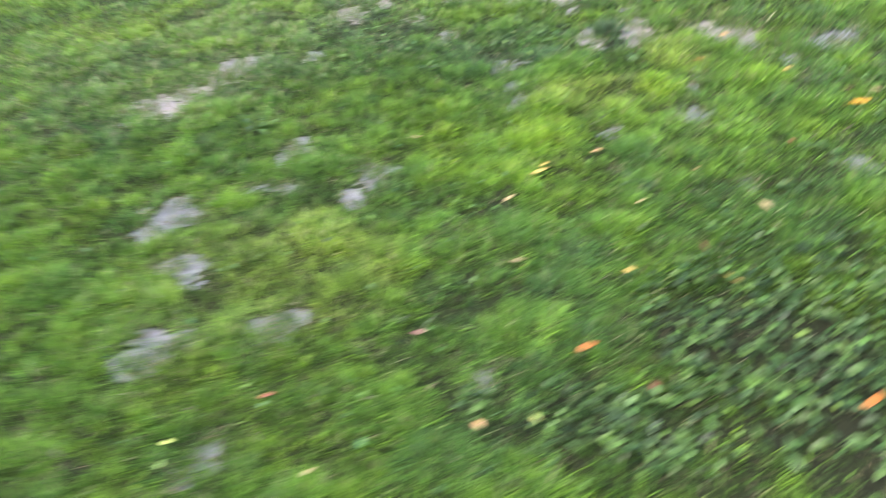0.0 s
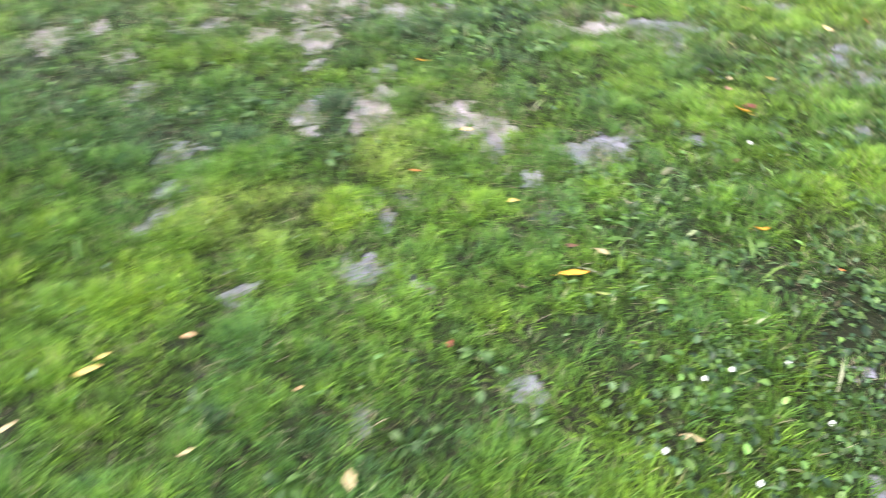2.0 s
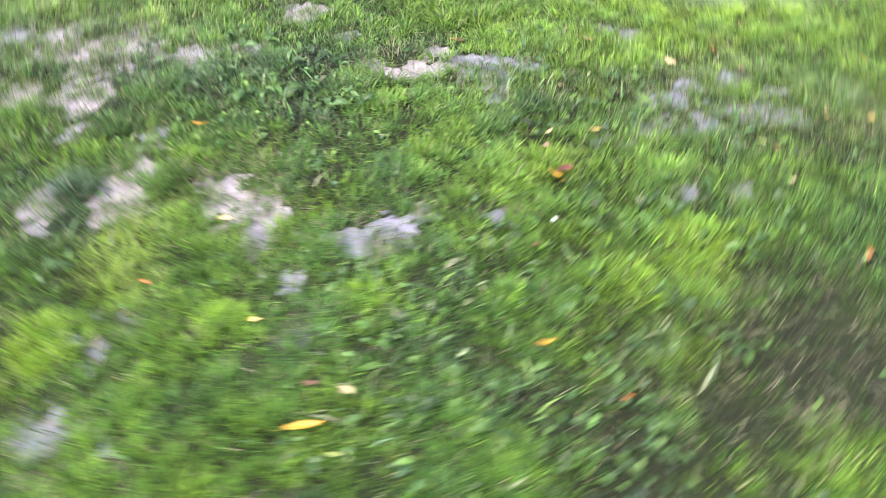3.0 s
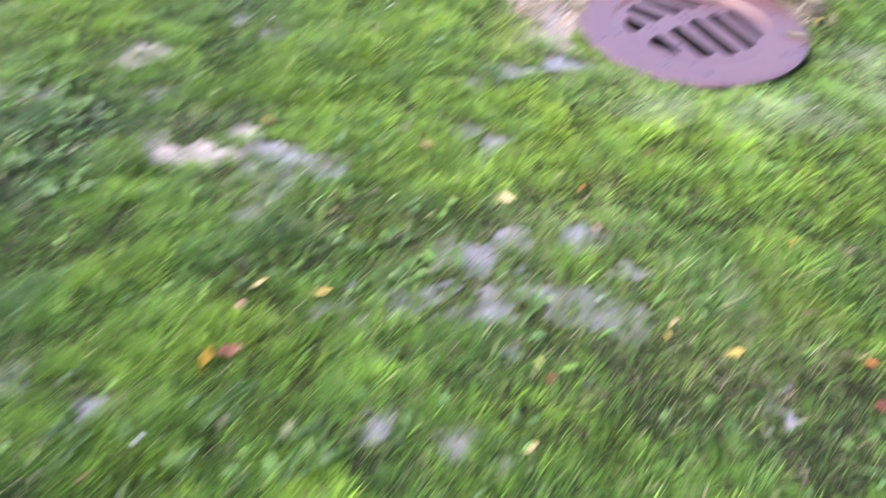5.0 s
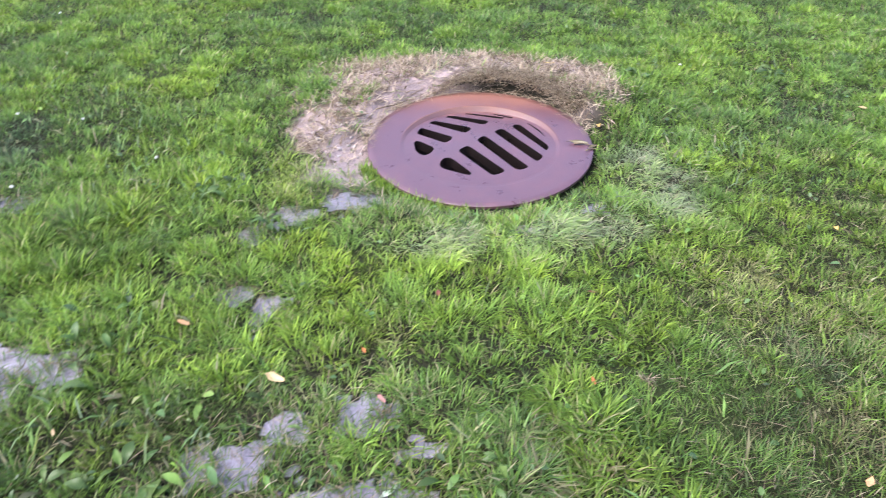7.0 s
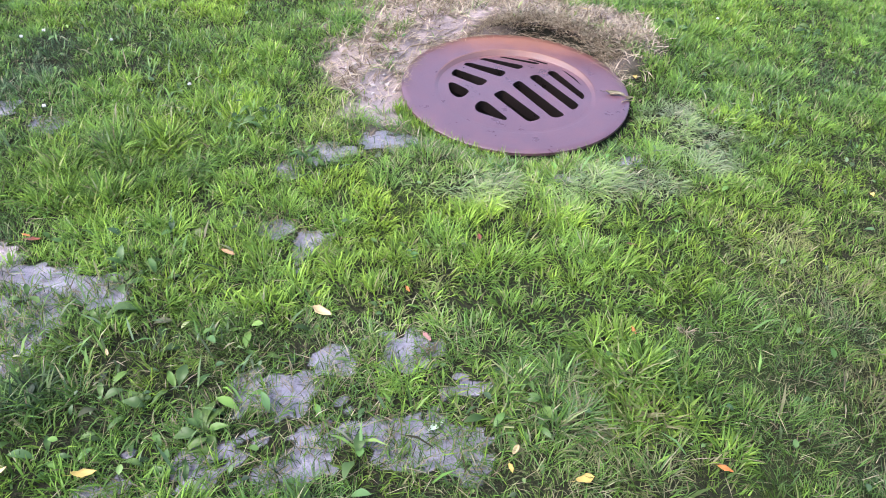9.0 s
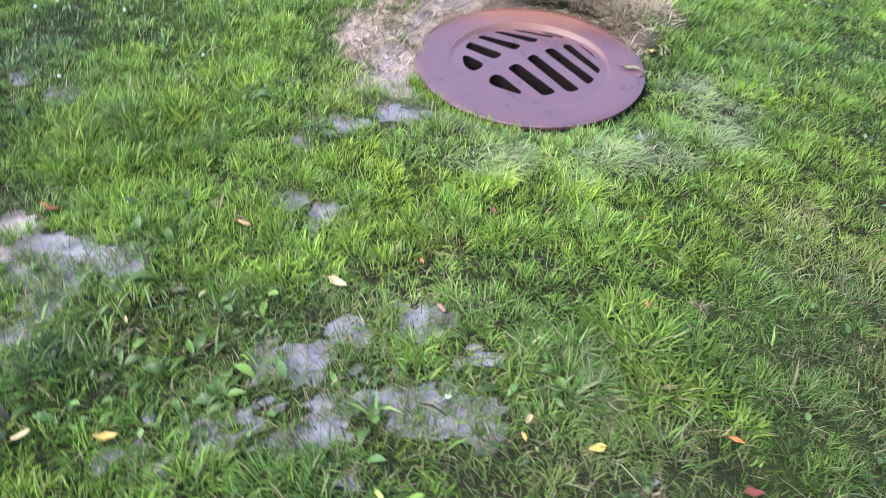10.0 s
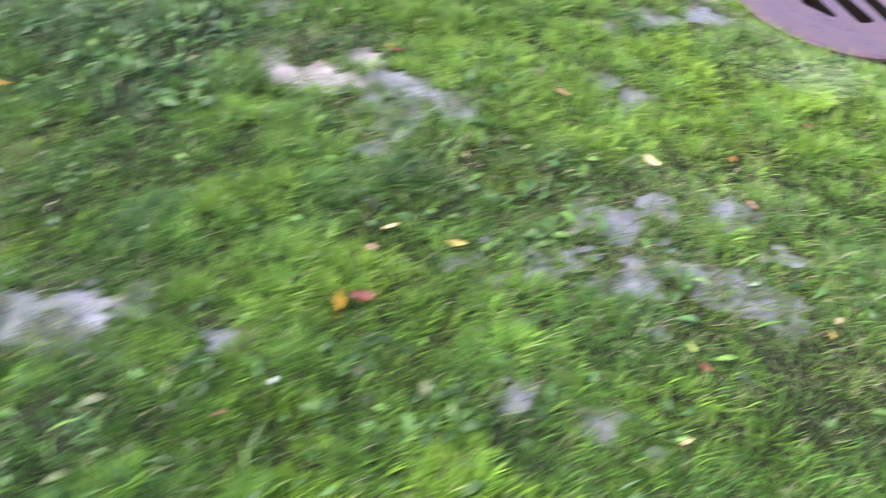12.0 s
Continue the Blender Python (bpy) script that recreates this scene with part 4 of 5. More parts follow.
def build_coarse_grass():
    """Broad grey-green blades that arch over the fine grass, in loose clumps."""
    x, y = candidates(120000, (-2.4, -1.4, 2.4, 4.4))
    clump = smooth(0.46, 0.6, fbm(x, y, 0.08, 121))
    keep = (np.random.random(len(x)) < (0.012 + 0.24 * growth("coarse", x, y)) * (0.15 + 0.85 * clump) * (1 - 0.85 * bareness(x, y)) * (1 - growth("dead", x, y)) * (1 - growth("soil", x, y))) & off_drain(x, y, 0.05)
    x, y = x[keep], y[keep]
    n = len(x)
    tint = np.clip(np.stack([np.random.normal(0.16, 0.14, n), np.where(np.random.random(n) < 0.12, 0.6, np.random.uniform(0.05, 0.22, n)), np.random.normal(0.62, 0.24, n)], 1), 0, 1)
    ob = blades("coarse_grass", x, y, np.random.uniform(0.035, 0.085, n), np.random.uniform(0.0035, 0.0075, n), np.random.uniform(0.55, 1.4, n), np.random.uniform(0, 2 * math.pi, n), tint, grass_mat, np.random.uniform(0.0, 0.02, n))
    tagged(ob, "broad grey-green coarse grass blades arching over the lawn", "grass", kind="stuff")


def build_rim_straw():
    """Loose straw washed onto the uphill edge of the iron rim."""
    n = 520
    a = np.radians(np.random.uniform(8, 190, n))
    r = DRAIN_R - 0.035 * np.random.random(n) ** 2.2 + 0.03 * np.random.random(n)
    x, y = DRAIN.x + r * np.cos(a), DRAIN.y + r * np.sin(a)
    on_rim = DRAIN.z + 0.061 * (y - DRAIN.y) + 0.0085 * (x - DRAIN.x) + 0.003 + np.random.uniform(0, 0.006, n)
    tint = np.stack([np.full(n, 0.4), np.random.uniform(0.85, 1, n), np.clip(np.random.normal(0.62, 0.28, n), 0, 1)], 1)
    turn = a + math.pi / 2 + np.random.normal(0, 0.7, n) + math.pi * (np.random.random(n) < 0.5)
    ob = blades("rim_straw", x, y, np.random.uniform(0.02, 0.075, n), np.random.uniform(0.0012, 0.0026, n), np.full(n, 1.56), turn, tint, grass_mat, on_rim - ground_z(x, y) + 0.006)
    tagged(ob, "pale straw washed onto the edge of the iron rim", "straw", kind="stuff")


def dead_tuft(x0, y0, wide, count):
    """A bleached dead tuft, its blades flat and spread like a star."""
    turn = np.random.uniform(0, 2 * math.pi, count)
    r = 0.3 * wide * np.random.random(count)
    x, y = x0 + r * np.cos(turn), y0 + r * np.sin(turn)
    tint = np.stack([np.full(count, 0.4), np.random.uniform(0.9, 1, count), np.clip(np.random.normal(0.5, 0.25, count), 0, 1)], 1)
    ob = blades("dead_tuft", x, y, np.random.uniform(0.5, 1.0, count) * wide, np.random.uniform(0.0014, 0.003, count), np.random.uniform(0.7, 1.5, count), turn + np.random.normal(0, 0.9, count), tint, grass_mat, np.random.uniform(0.012, 0.026, count))
    tagged(ob, "bleached dead grass tuft lying flat in the lawn", "dead grass", "dead tufts")


dead_tuft(1.10, 1.665, 0.036, 30)
dead_tuft(0.92, 1.16, 0.030, 18)
build_rim_straw()
build_grass()
build_thin_grass()
build_coarse_grass()
build_fringe()
build_dead_grass()


# ---- the broken turf edge behind the drain ----
def build_turf_edge():
    """A torn lip of turf that overhangs a dark hollow at the uphill side of the rim."""
    bm = bmesh.new()
    rows = []
    for k in range(61):
        t = k / 60
        a = radians(36 + 76 * t)
        fade = math.sin(math.pi * t) ** 0.6
        wob = noise.noise(Vector((9 * t, 0.3, 0)))
        tooth = noise.noise(Vector((31 * t, 4.3, 0)))
        tall, over = (0.062 + 0.014 * wob) * fade, (0.036 + 0.022 * tooth) * fade
        at = [(0.040, -0.012), (0.062, 0.010 * fade), (0.058, tall * 0.7), (0.058 - over, tall * 0.86 + 0.004 * tooth), (0.066 - over, tall), (0.10, tall + 0.004), (0.19, tall * 0.75)]
        row = []
        for j, (out, z) in enumerate(at):
            r = DRAIN_R + out + 0.008 * noise.noise(Vector((23 * t, j, 1.7)))
            x, y = DRAIN.x + r * math.cos(a), DRAIN.y + r * math.sin(a)
            base = float(ground_z(x, y)) - 0.03 if j in (0, 6) else -0.012
            row.append(bm.verts.new((x, y, base if j in (0, 6) else base + z)))
        rows.append(row)
    for a, b in zip(rows, rows[1:]):
        for j in range(6):
            bm.faces.new((a[j], b[j], b[j + 1], a[j + 1])).smooth = True
    bmesh.ops.recalc_face_normals(bm, faces=bm.faces)
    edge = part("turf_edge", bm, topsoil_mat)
    tagged(edge, "torn turf edge overhanging the drain rim, coloured dark for its shade", "turf", kind="structure")
    n = 4600
    t = np.random.random(n)
    a = np.radians(34 + 80 * t)
    r = DRAIN_R + 0.018 + 0.13 * np.random.random(n)
    x, y = DRAIN.x + r * np.cos(a), DRAIN.y + r * np.sin(a)
    tint = np.stack([np.full(n, 0.4), np.random.uniform(0.85, 1, n), np.clip(np.random.normal(0.62, 0.30, n), 0, 1)], 1)
    inward = a + math.pi + np.random.normal(0, 1.1, n)
    lift = -0.012 + 0.068 * np.sin(math.pi * t) ** 0.6 - ground_z(x, y) + np.random.uniform(0.0, 0.012, n)
    lift = np.where(r < DRAIN_R + 0.03, lift - np.random.uniform(0, 0.03, n), lift)
    ob = blades("turf_straw", x, y, np.random.uniform(0.03, 0.085, n), np.random.uniform(0.0014, 0.0032, n), np.random.uniform(0.9, 1.55, n), inward, tint, grass_mat, lift)
    tagged(ob, "dead straw hanging over the broken turf edge", "dead grass", kind="stuff")


# topsoil, coloured extra dark so that the overhung hollow reads as shaded
topsoil_mat = plain_material("shaded_topsoil", (0.030, 0.023, 0.019), 0.85, 0.5, 70.0)
build_turf_edge()


# ---- low broad leaves ----
def scattered(name, verts, faces, x, y, z, size, turn, tilt, tint, mat):
    """Many turned and tilted copies of one small leaf, joined."""
    n, m = len(x), len(verts)
    ct, st, cp, sp = np.cos(turn), np.sin(turn), np.cos(tilt), np.sin(tilt)
    v = verts[None] * size[:, None, None]
    vx, vy, vz = v[..., 0], v[..., 1], v[..., 2]
    hx, hz = vx * cp[:, None] - vz * sp[:, None], vx * sp[:, None] + vz * cp[:, None]
    px = hx * ct[:, None] - vy * st[:, None] + x[:, None]
    py = hx * st[:, None] + vy * ct[:, None] + y[:, None]
    out = np.stack([px, py, hz + z[:, None]], 2).reshape(-1, 3)
    k = (np.arange(n) * m)[:, None, None]
    return new(name, mesh_of(name, out, [(f[None] + k).reshape(-1, f.shape[1]) for f in faces], mat, np.repeat(tint, m, 0)))


def round_leaf():
    """A rounded leaf folded along its rib, a short stalk behind it."""
    rib = np.array([(0.0, 0, 0), (0.35, 0, -0.02), (0.75, 0, -0.05), (1.05, 0, -0.2)])
    left = np.array([(0.06, 0.13, 0.06), (0.36, 0.36, 0.12), (0.74, 0.27, 0.03)])
    v = np.concatenate([rib, left, left * [1, -1, 1], [(-0.8, 0.02, -0.5), (-0.8, -0.02, -0.5)]])
    quads = np.array([(0, 1, 5, 4), (1, 2, 6, 5), (0, 7, 8, 1), (1, 8, 9, 2)])
    tris = np.array([(2, 3, 6), (2, 9, 3), (0, 10, 11)])
    return v, [quads, tris]


def leaf_scatter(name, label, count, box, chance, small, large, hue, light):
    v, faces = round_leaf()
    x, y = candidates(count, box)
    keep = (np.random.random(len(x)) < chance(x, y) * (1 - 0.9 * bareness(x, y)) * (1 - growth("dead", x, y))) & off_drain(x, y, 0.05)
    x, y = x[keep], y[keep]
    n = len(x)
    tint = np.clip(np.stack([np.random.normal(hue, 0.26, n), np.random.uniform(0, 0.15, n), np.random.normal(light, 0.25, n)], 1), 0, 1)
    ob = scattered(name, v, faces, x, y, ground_z(x, y) + np.random.uniform(0.008, 0.045, n), np.random.uniform(small, large, n) + 0.010 * np.random.random(n) ** 4,
                   np.random.uniform(0, 2 * math.pi, n), np.random.normal(0, 0.55, n), tint, weed_mat)
    tagged(ob, label, "clover", kind="stuff")


leaf_scatter("clover_patch", "dense patch of clover and small round weed leaves", 95000, (-2.7, -2.0, 0.7, 0.7),
             lambda x, y: 0.45 * growth("clover", x, y) * smooth(0.25, 0.65, fbm(x, y, 0.1, 81)), 0.009, 0.023, 0.42, 0.17)
leaf_scatter("ground_cover_leaves", "small weed leaves scattered among the grass", 260000, (-4.6, -2.2, 3.4, 4.8),
             lambda x, y: 0.05 * growth("dark", x, y) + 0.014 * inside(x, y, LAWN), 0.007, 0.020, 0.35, 0.42)


def strap_leaf():
    """A long oval weed leaf, folded along its rib and arching over."""
    shape = [(0.0, 0.03, 0.0), (0.25, 0.13, 0.12), (0.55, 0.2, 0.18), (0.82, 0.13, 0.12), (1.0, 0.01, 0.02)]
    v = np.array([p for t, w, z in shape for p in ((t, w, z + 0.25 * w), (t, 0, z), (t, -w, z + 0.25 * w))])
    quads = np.array([(3 * k + j, 3 * k + 3 + j, 3 * k + 4 + j, 3 * k + 1 + j) for k in range(4) for j in (0, 1)])
    return v, [quads]


def build_strap_leaves():
    v, faces = strap_leaf()
    x, y = candidates(15000, (-2.4, -1.4, 1.0, 3.0))
    keep = (np.random.random(len(x)) < 0.28 * growth("weedy", x, y) * smooth(0.35, 0.6, fbm(x, y, 0.09, 83)) * (1 - 0.95 * bareness(x, y))) & off_drain(x, y, 0.1)
    x, y = x[keep], y[keep]
    n = len(x)
    tint = np.clip(np.stack([np.random.normal(0.35, 0.25, n), np.where(np.random.random(n) < 0.08, 0.5, 0.05), np.random.normal(0.30, 0.22, n)], 1), 0, 1)
    ob = scattered("weed_leaves", v, faces, x, y, ground_z(x, y) + np.random.uniform(0.0, 0.012, n), np.random.uniform(0.024, 0.056, n),
                   np.random.uniform(0, 2 * math.pi, n), np.random.normal(0.15, 0.35, n), tint, weed_mat)
    tagged(ob, "broad plantain-like weed leaves among the thin grass", "weed", kind="stuff")


build_strap_leaves()


def long_leaf_mesh(name, wide, arch, tint, seed=0):
    """A broad lawn-weed leaf, one metre long: grooved stalk, oval blade with a wavy, slightly toothed margin, arching over."""
    rng = random.Random(seed)
    shape = [(0.0, 0.04), (0.12, 0.045), (0.24, 0.13), (0.36, 0.30), (0.5, 0.45), (0.64, 0.5), (0.78, 0.42), (0.9, 0.24), (0.97, 0.10), (1.0, 0.02)]
    bend, twist, phase = rng.uniform(-0.12, 0.12), rng.uniform(-0.5, 0.5), rng.uniform(0, 6)
    v = []
    for k, (t, w) in enumerate(shape):
        rise = arch * math.sin(math.pi * min(1, t * 0.85)) - 0.14 * t * t
        for side in (1, 0.55, 0, -0.55, -1):
            across = side * w * wide * (1 + (0.14 * rng.uniform(-1, 1) if abs(side) == 1 else 0))
            wave = 0.035 * abs(side) * math.sin(11 * t + phase + 2 * side)
            v.append((t, across + bend * t * t, rise + 0.30 * abs(across) + wave + twist * t * across))
    quads = [(5 * k + j, 5 * k + 5 + j, 5 * k + 6 + j, 5 * k + 1 + j) for k in range(len(shape) - 1) for j in range(4)]
    return mesh_of(name, np.array(v), [np.array(quads)], weed_mat, np.array(tint))


def weed_template(seed, leaves):
    rng = random.Random(seed)
    plant = tagged(new("broadleaf_weed"), "low broad-leaved green lawn weed with a loose rosette", "weed", "broadleaf weeds in the lawn")
    kinds = [long_leaf_mesh("leaf", rng.uniform(0.24, 0.4), rng.uniform(0.08, 0.3), (rng.uniform(0.2, 0.75), rng.uniform(0, 0.15), rng.uniform(0.08, 0.42)), 10 * seed + j) for j in range(3)]
    for k in range(leaves):
        leaf = new("leaf", kinds[k % 3])
        leaf.parent = plant
        leaf.matrix_basis = pose(0, 0, 0.02, rng.uniform(-35, 35), rng.uniform(-34, 10), rng.uniform(0, 360)) @ Matrix.Scale(rng.uniform(0.22, 0.55), 4)
    return plant


WEEDS = [weed_template(k, 3 + k % 5) for k in range(10)]
weeds_set = 0


def weed(x, y, wide):
    """A weed with a smaller neighbour or two."""
    global weeds_set
    for k in range(2 + weeds_set % 2):
        plant = WEEDS[weeds_set % len(WEEDS)]
        a, off = 2.1 * weeds_set, 0.055 * (k > 0) + 0.02 * (k == 2)
        px, py = x + off * math.cos(a), y + off * math.sin(a)
        m = pose(px, py, float(ground_z(px, py)) + 0.016, 0, 0, 77 * weeds_set) @ Matrix.Scale(min(wide, 0.09) * (1.75 - 0.35 * k), 4)
        if weeds_set >= len(WEEDS):
            plant = copy_thing(plant, Matrix.Identity(4))
        plant.matrix_basis = m
        weeds_set += 1



weed(-0.23, 2.41, 0.082)
weed(1.41, 3.58, 0.125)
weed(2.09, 3.75, 0.120)
weed(0.04, 2.23, 0.069)
weed(-0.17, 2.48, 0.075)
weed(0.74, 1.35, 0.047)
weed(0.75, 1.42, 0.049)
weed(-1.12, 1.38, 0.122)
weed(-1.21, 1.54, 0.096)
weed(-1.02, 1.55, 0.107)
weed(-1.01, 1.25, 0.088)
weed(-1.31, 1.77, 0.092)
weed(-1.56, 1.40, 0.082)
weed(-0.90, 1.27, 0.079)
weed(-1.77, 1.70, 0.068)
weed(-1.47, 1.76, 0.079)
weed(-0.43, 0.15, 0.069)
weed(-0.59, 0.10, 0.062)
weed(-0.46, 0.01, 0.070)
weed(-0.67, 0.06, 0.061)
weed(-0.52, 0.18, 0.058)
weed(-0.15, 0.09, 0.061)
weed(-0.10, 0.26, 0.065)
weed(0.24, 0.60, 0.083)
weed(0.01, 0.39, 0.062)
weed(-0.28, 0.38, 0.063)
weed(0.37, 0.72, 0.063)
weed(-0.78, 0.46, 0.065)
weed(-0.85, 0.43, 0.058)
weed(-0.69, 0.31, 0.054)
weed(-0.84, -0.06, 0.051)
weed(-0.13, 0.01, 0.058)
weed(-1.00, 0.94, 0.052)
weed(0.11, 0.25, 0.058)
weed(-1.01, -0.48, 0.065)
weed(-0.48, 0.12, 0.060)
weed(-1.05, -0.31, 0.064)
weed(-1.21, -0.53, 0.057)
weed(-1.44, -0.66, 0.066)
weed(-1.64, -0.53, 0.060)
weed(-1.62, 0.43, 0.072)
weed(-1.95, 0.74, 0.081)
weed(-2.16, 0.67, 0.070)
weed(-2.46, 0.36, 0.073)
weed(-1.44, 1.50, 0.123)
weed(-1.42, 1.66, 0.111)
weed(-1.31, 1.32, 0.098)
weed(-0.17, 0.81, 0.064)
weed(0.06, 0.73, 0.068)
weed(-0.01, 0.77, 0.056)
weed(0.42, 0.93, 0.049)
weed(0.81, 1.07, 0.053)
weed(0.36, 0.88, 0.045)
weed(-0.17, 0.65, 0.055)
weed(-0.39, 0.63, 0.064)
weed(-0.75, 1.69, 0.059)
weed(-1.63, -1.25, 0.066)
weed(-1.72, -1.38, 0.069)
weed(-1.63, -1.35, 0.063)
weed(-1.54, -1.12, 0.069)
weed(-1.38, -1.31, 0.066)
weed(-1.68, -1.51, 0.064)
weed(-2.09, -1.38, 0.054)
weed(-2.05, -1.38, 0.054)
weed(-1.34, -1.21, 0.064)
weed(-1.11, -0.90, 0.071)
weed(-1.06, -1.00, 0.074)
weed(-1.33, -1.00, 0.065)
weed(-1.21, -1.27, 0.066)
weed(-1.04, -1.26, 0.064)
weed(-1.46, -1.18, 0.060)
weed(-1.05, -1.13, 0.069)
weed(-1.24, -1.09, 0.067)
weed(-3.07, -0.15, 0.100)
weed(-1.24, -0.85, 0.061)
weed(-1.45, -1.46, 0.064)
weed(-1.29, -1.44, 0.062)
weed(1.15, 1.16, 0.056)
weed(1.16, 1.12, 0.049)
weed(0.88, 1.14, 0.048)


SINGLE = [long_leaf_mesh("leaf", 0.23 + 0.03 * k, 0.10 + 0.06 * (k % 3), (0.40 + 0.10 * (k % 5), 0.03 + 0.04 * (k % 3), 0.14 + 0.07 * (k % 4)), 300 + k) for k in range(6)]


def plantain(x, y, *leaves):
    """A plantain with its leaves spread as given: heading and length of each."""
    plant = tagged(new("plantain"), "low plantain weed with broad fresh green leaves", "weed", "broadleaf weeds in the lawn")
    plant.matrix_basis = pose(x, y, float(ground_z(x, y)) + 0.006)
    for k, (deg, long) in enumerate(leaves):
        leaf = new("leaf", SINGLE[int(abs(deg) + 7 * k) % len(SINGLE)])
        leaf.parent = plant
        leaf.matrix_basis = pose(0, 0, 0, 14 * math.sin(3 * deg), -12 - 14 * math.sin(deg), deg) @ Matrix.Scale(long, 4)


plantain(-0.27, 1.52, (35, 0.085), (10, 0.06), (150, 0.05), (-60, 0.045))
plantain(0.07, 1.54, (-69, 0.065), (200, 0.05))
plantain(0.12, 1.46, (10, 0.05), (170, 0.04))
plantain(0.28, 1.48, (60, 0.036), (0, 0.04))
plantain(0.36, 1.65, (20, 0.04), (160, 0.036))
plantain(0.07, 1.26, (100, 0.075), (75, 0.065), (125, 0.065), (160, 0.055), (205, 0.06), (250, 0.05), (-40, 0.05), (20, 0.05))
plantain(-0.06, 1.30, (160, 0.06), (190, 0.055), (60, 0.05))
plantain(0.05, 1.21, (10, 0.06), (45, 0.05), (-70, 0.06))
plantain(0.38, 1.24, (95, 0.055), (-100, 0.058))
plantain(-0.01, 1.17, (170, 0.05), (0, 0.04))
plantain(-0.20, 1.17, (0, 0.05), (120, 0.045))
plantain(-0.47, 1.56, (60, 0.06), (120, 0.05), (-30, 0.06), (200, 0.05))
plantain(-0.28, 1.64, (80, 0.06), (30, 0.06), (150, 0.05), (-50, 0.05))
plantain(-0.30, 1.44, (0, 0.05), (180, 0.05))
plantain(-0.23, 2.42, (60, 0.06), (120, 0.06), (90, 0.04))
plantain(-0.02, 1.35, (95, 0.06), (140, 0.05))
plantain(-0.16, 1.30, (110, 0.05), (40, 0.05))
plantain(-0.12, 1.23, (200, 0.05), (60, 0.05))
plantain(-0.53, 2.63, (30, 0.05), (120, 0.05), (-60, 0.05))
plantain(-0.10, 2.59, (80, 0.05), (10, 0.05))


# ---- fallen leaves ----
def leaf_blade_mesh(seed):
    """A small pointed tree leaf, one metre long, folded and curled a little."""
    rng = random.Random(seed)
    fold, curl = rng.uniform(0.1, 0.5), rng.uniform(-0.25, 0.5)
    shape = [(-0.5, 0.02), (-0.42, 0.11), (-0.25, 0.22), (-0.05, 0.26), (0.15, 0.23), (0.33, 0.14), (0.45, 0.05), (0.5, 0.01)]
    bm = bmesh.new()
    rows = []
    for t, w in shape:
        w *= rng.uniform(0.72, 1.2)
        z = curl * t * t * 1.4
        side = rng.uniform(-0.03, 0.03)
        rows.append([bm.verts.new((t, s * w + side * (s == 0), z + abs(s) * w * fold + rng.uniform(-0.045, 0.045))) for s in (1, 0.5, 0, -0.5, -1)])
    for a, b in zip(rows, rows[1:]):
        for k in range(4):
            bm.faces.new((a[k], b[k], b[k + 1], a[k + 1])).smooth = True
    geom = bmesh.ops.extrude_face_region(bm, geom=bm.faces[:])
    bmesh.ops.translate(bm, verts=[g for g in geom["geom"] if isinstance(g, bmesh.types.BMVert)], vec=(0, 0, 0.012))
    bmesh.ops.recalc_face_normals(bm, faces=bm.faces)
    return bm


def stalk_bm():
    bm = bmesh.new()
    rows = []
    for k in range(4):
        x, r, z = -0.49 - 0.1 * k, 0.016 - 0.002 * k, 0.05 * k * k * 0.12
        rows.append([bm.verts.new((x, r * math.cos(a), z + 0.01 + r * math.sin(a) + 0.0)) for a in (0, 2.1, 4.2)])
    for a, b in zip(rows, rows[1:]):
        for k in range(3):
            bm.faces.new((a[k], a[(k + 1) % 3], b[(k + 1) % 3], b[k]))
    bm.faces.new(rows[0])
    bm.faces.new(rows[-1])
    bmesh.ops.recalc_face_normals(bm, faces=bm.faces)
    return bm


leaf_count = 0


def fallen_leaf(x, y, long, deg, tone):
    global leaf_count
    leaf_count += 1
    rng = random.Random(leaf_count)
    thing = tagged(new("fallen_leaf"), LEAF_TONES[tone][1], "leaf", "fallen leaves on the lawn")
    on_mud = float(bareness(np.array([x]), np.array([y]))[0])
    z = float(ground_z(x, y)) + (0.004 if on_mud > 0.5 else 0.026)
    thing.matrix_basis = pose(x, y, z, rng.uniform(-22, 22), rng.uniform(-14, 14), deg + rng.uniform(-8, 8)) @ Matrix.Scale(long, 4) @ Matrix.Diagonal((1, 0.5 if tone == "gold" else 0.85, 0.4 if on_mud > 0.5 else 1, 1))
    part("blade", leaf_blade_mesh(leaf_count), FALLEN[tone], thing)
    part("stalk", stalk_bm(), FALLEN[tone], thing)


fallen_leaf(0.529, 1.336, 0.045, 46, "white")
fallen_leaf(0.229, 1.606, 0.049, -6, "cream")
fallen_leaf(-0.056, 1.777, 0.043, -19, "peach")
fallen_leaf(0.165, 1.856, 0.040, -71, "cream")
fallen_leaf(0.825, 1.238, 0.042, 18, "yellow")
fallen_leaf(0.691, 1.285, 0.029, 65, "cream")
fallen_leaf(0.683, 1.247, 0.025, -77, "yellow")
fallen_leaf(-0.109, 1.135, 0.044, 27, "yellow")
fallen_leaf(1.106, 1.294, 0.030, -17, "orange")
fallen_leaf(0.588, 1.939, 0.028, -81, "red")
fallen_leaf(0.485, 1.559, 0.029, -52, "pink")
fallen_leaf(-0.201, 1.416, 0.020, -58, "cream")
fallen_leaf(-0.566, 1.755, 0.043, 10, "rust")
fallen_leaf(-0.262, 1.116, 0.036, 52, "cream")
fallen_leaf(1.806, 2.339, 0.032, -107, "yellow")
fallen_leaf(1.007, 1.973, 0.029, -6, "brown")
fallen_leaf(0.970, 1.640, 0.023, -82, "orange")
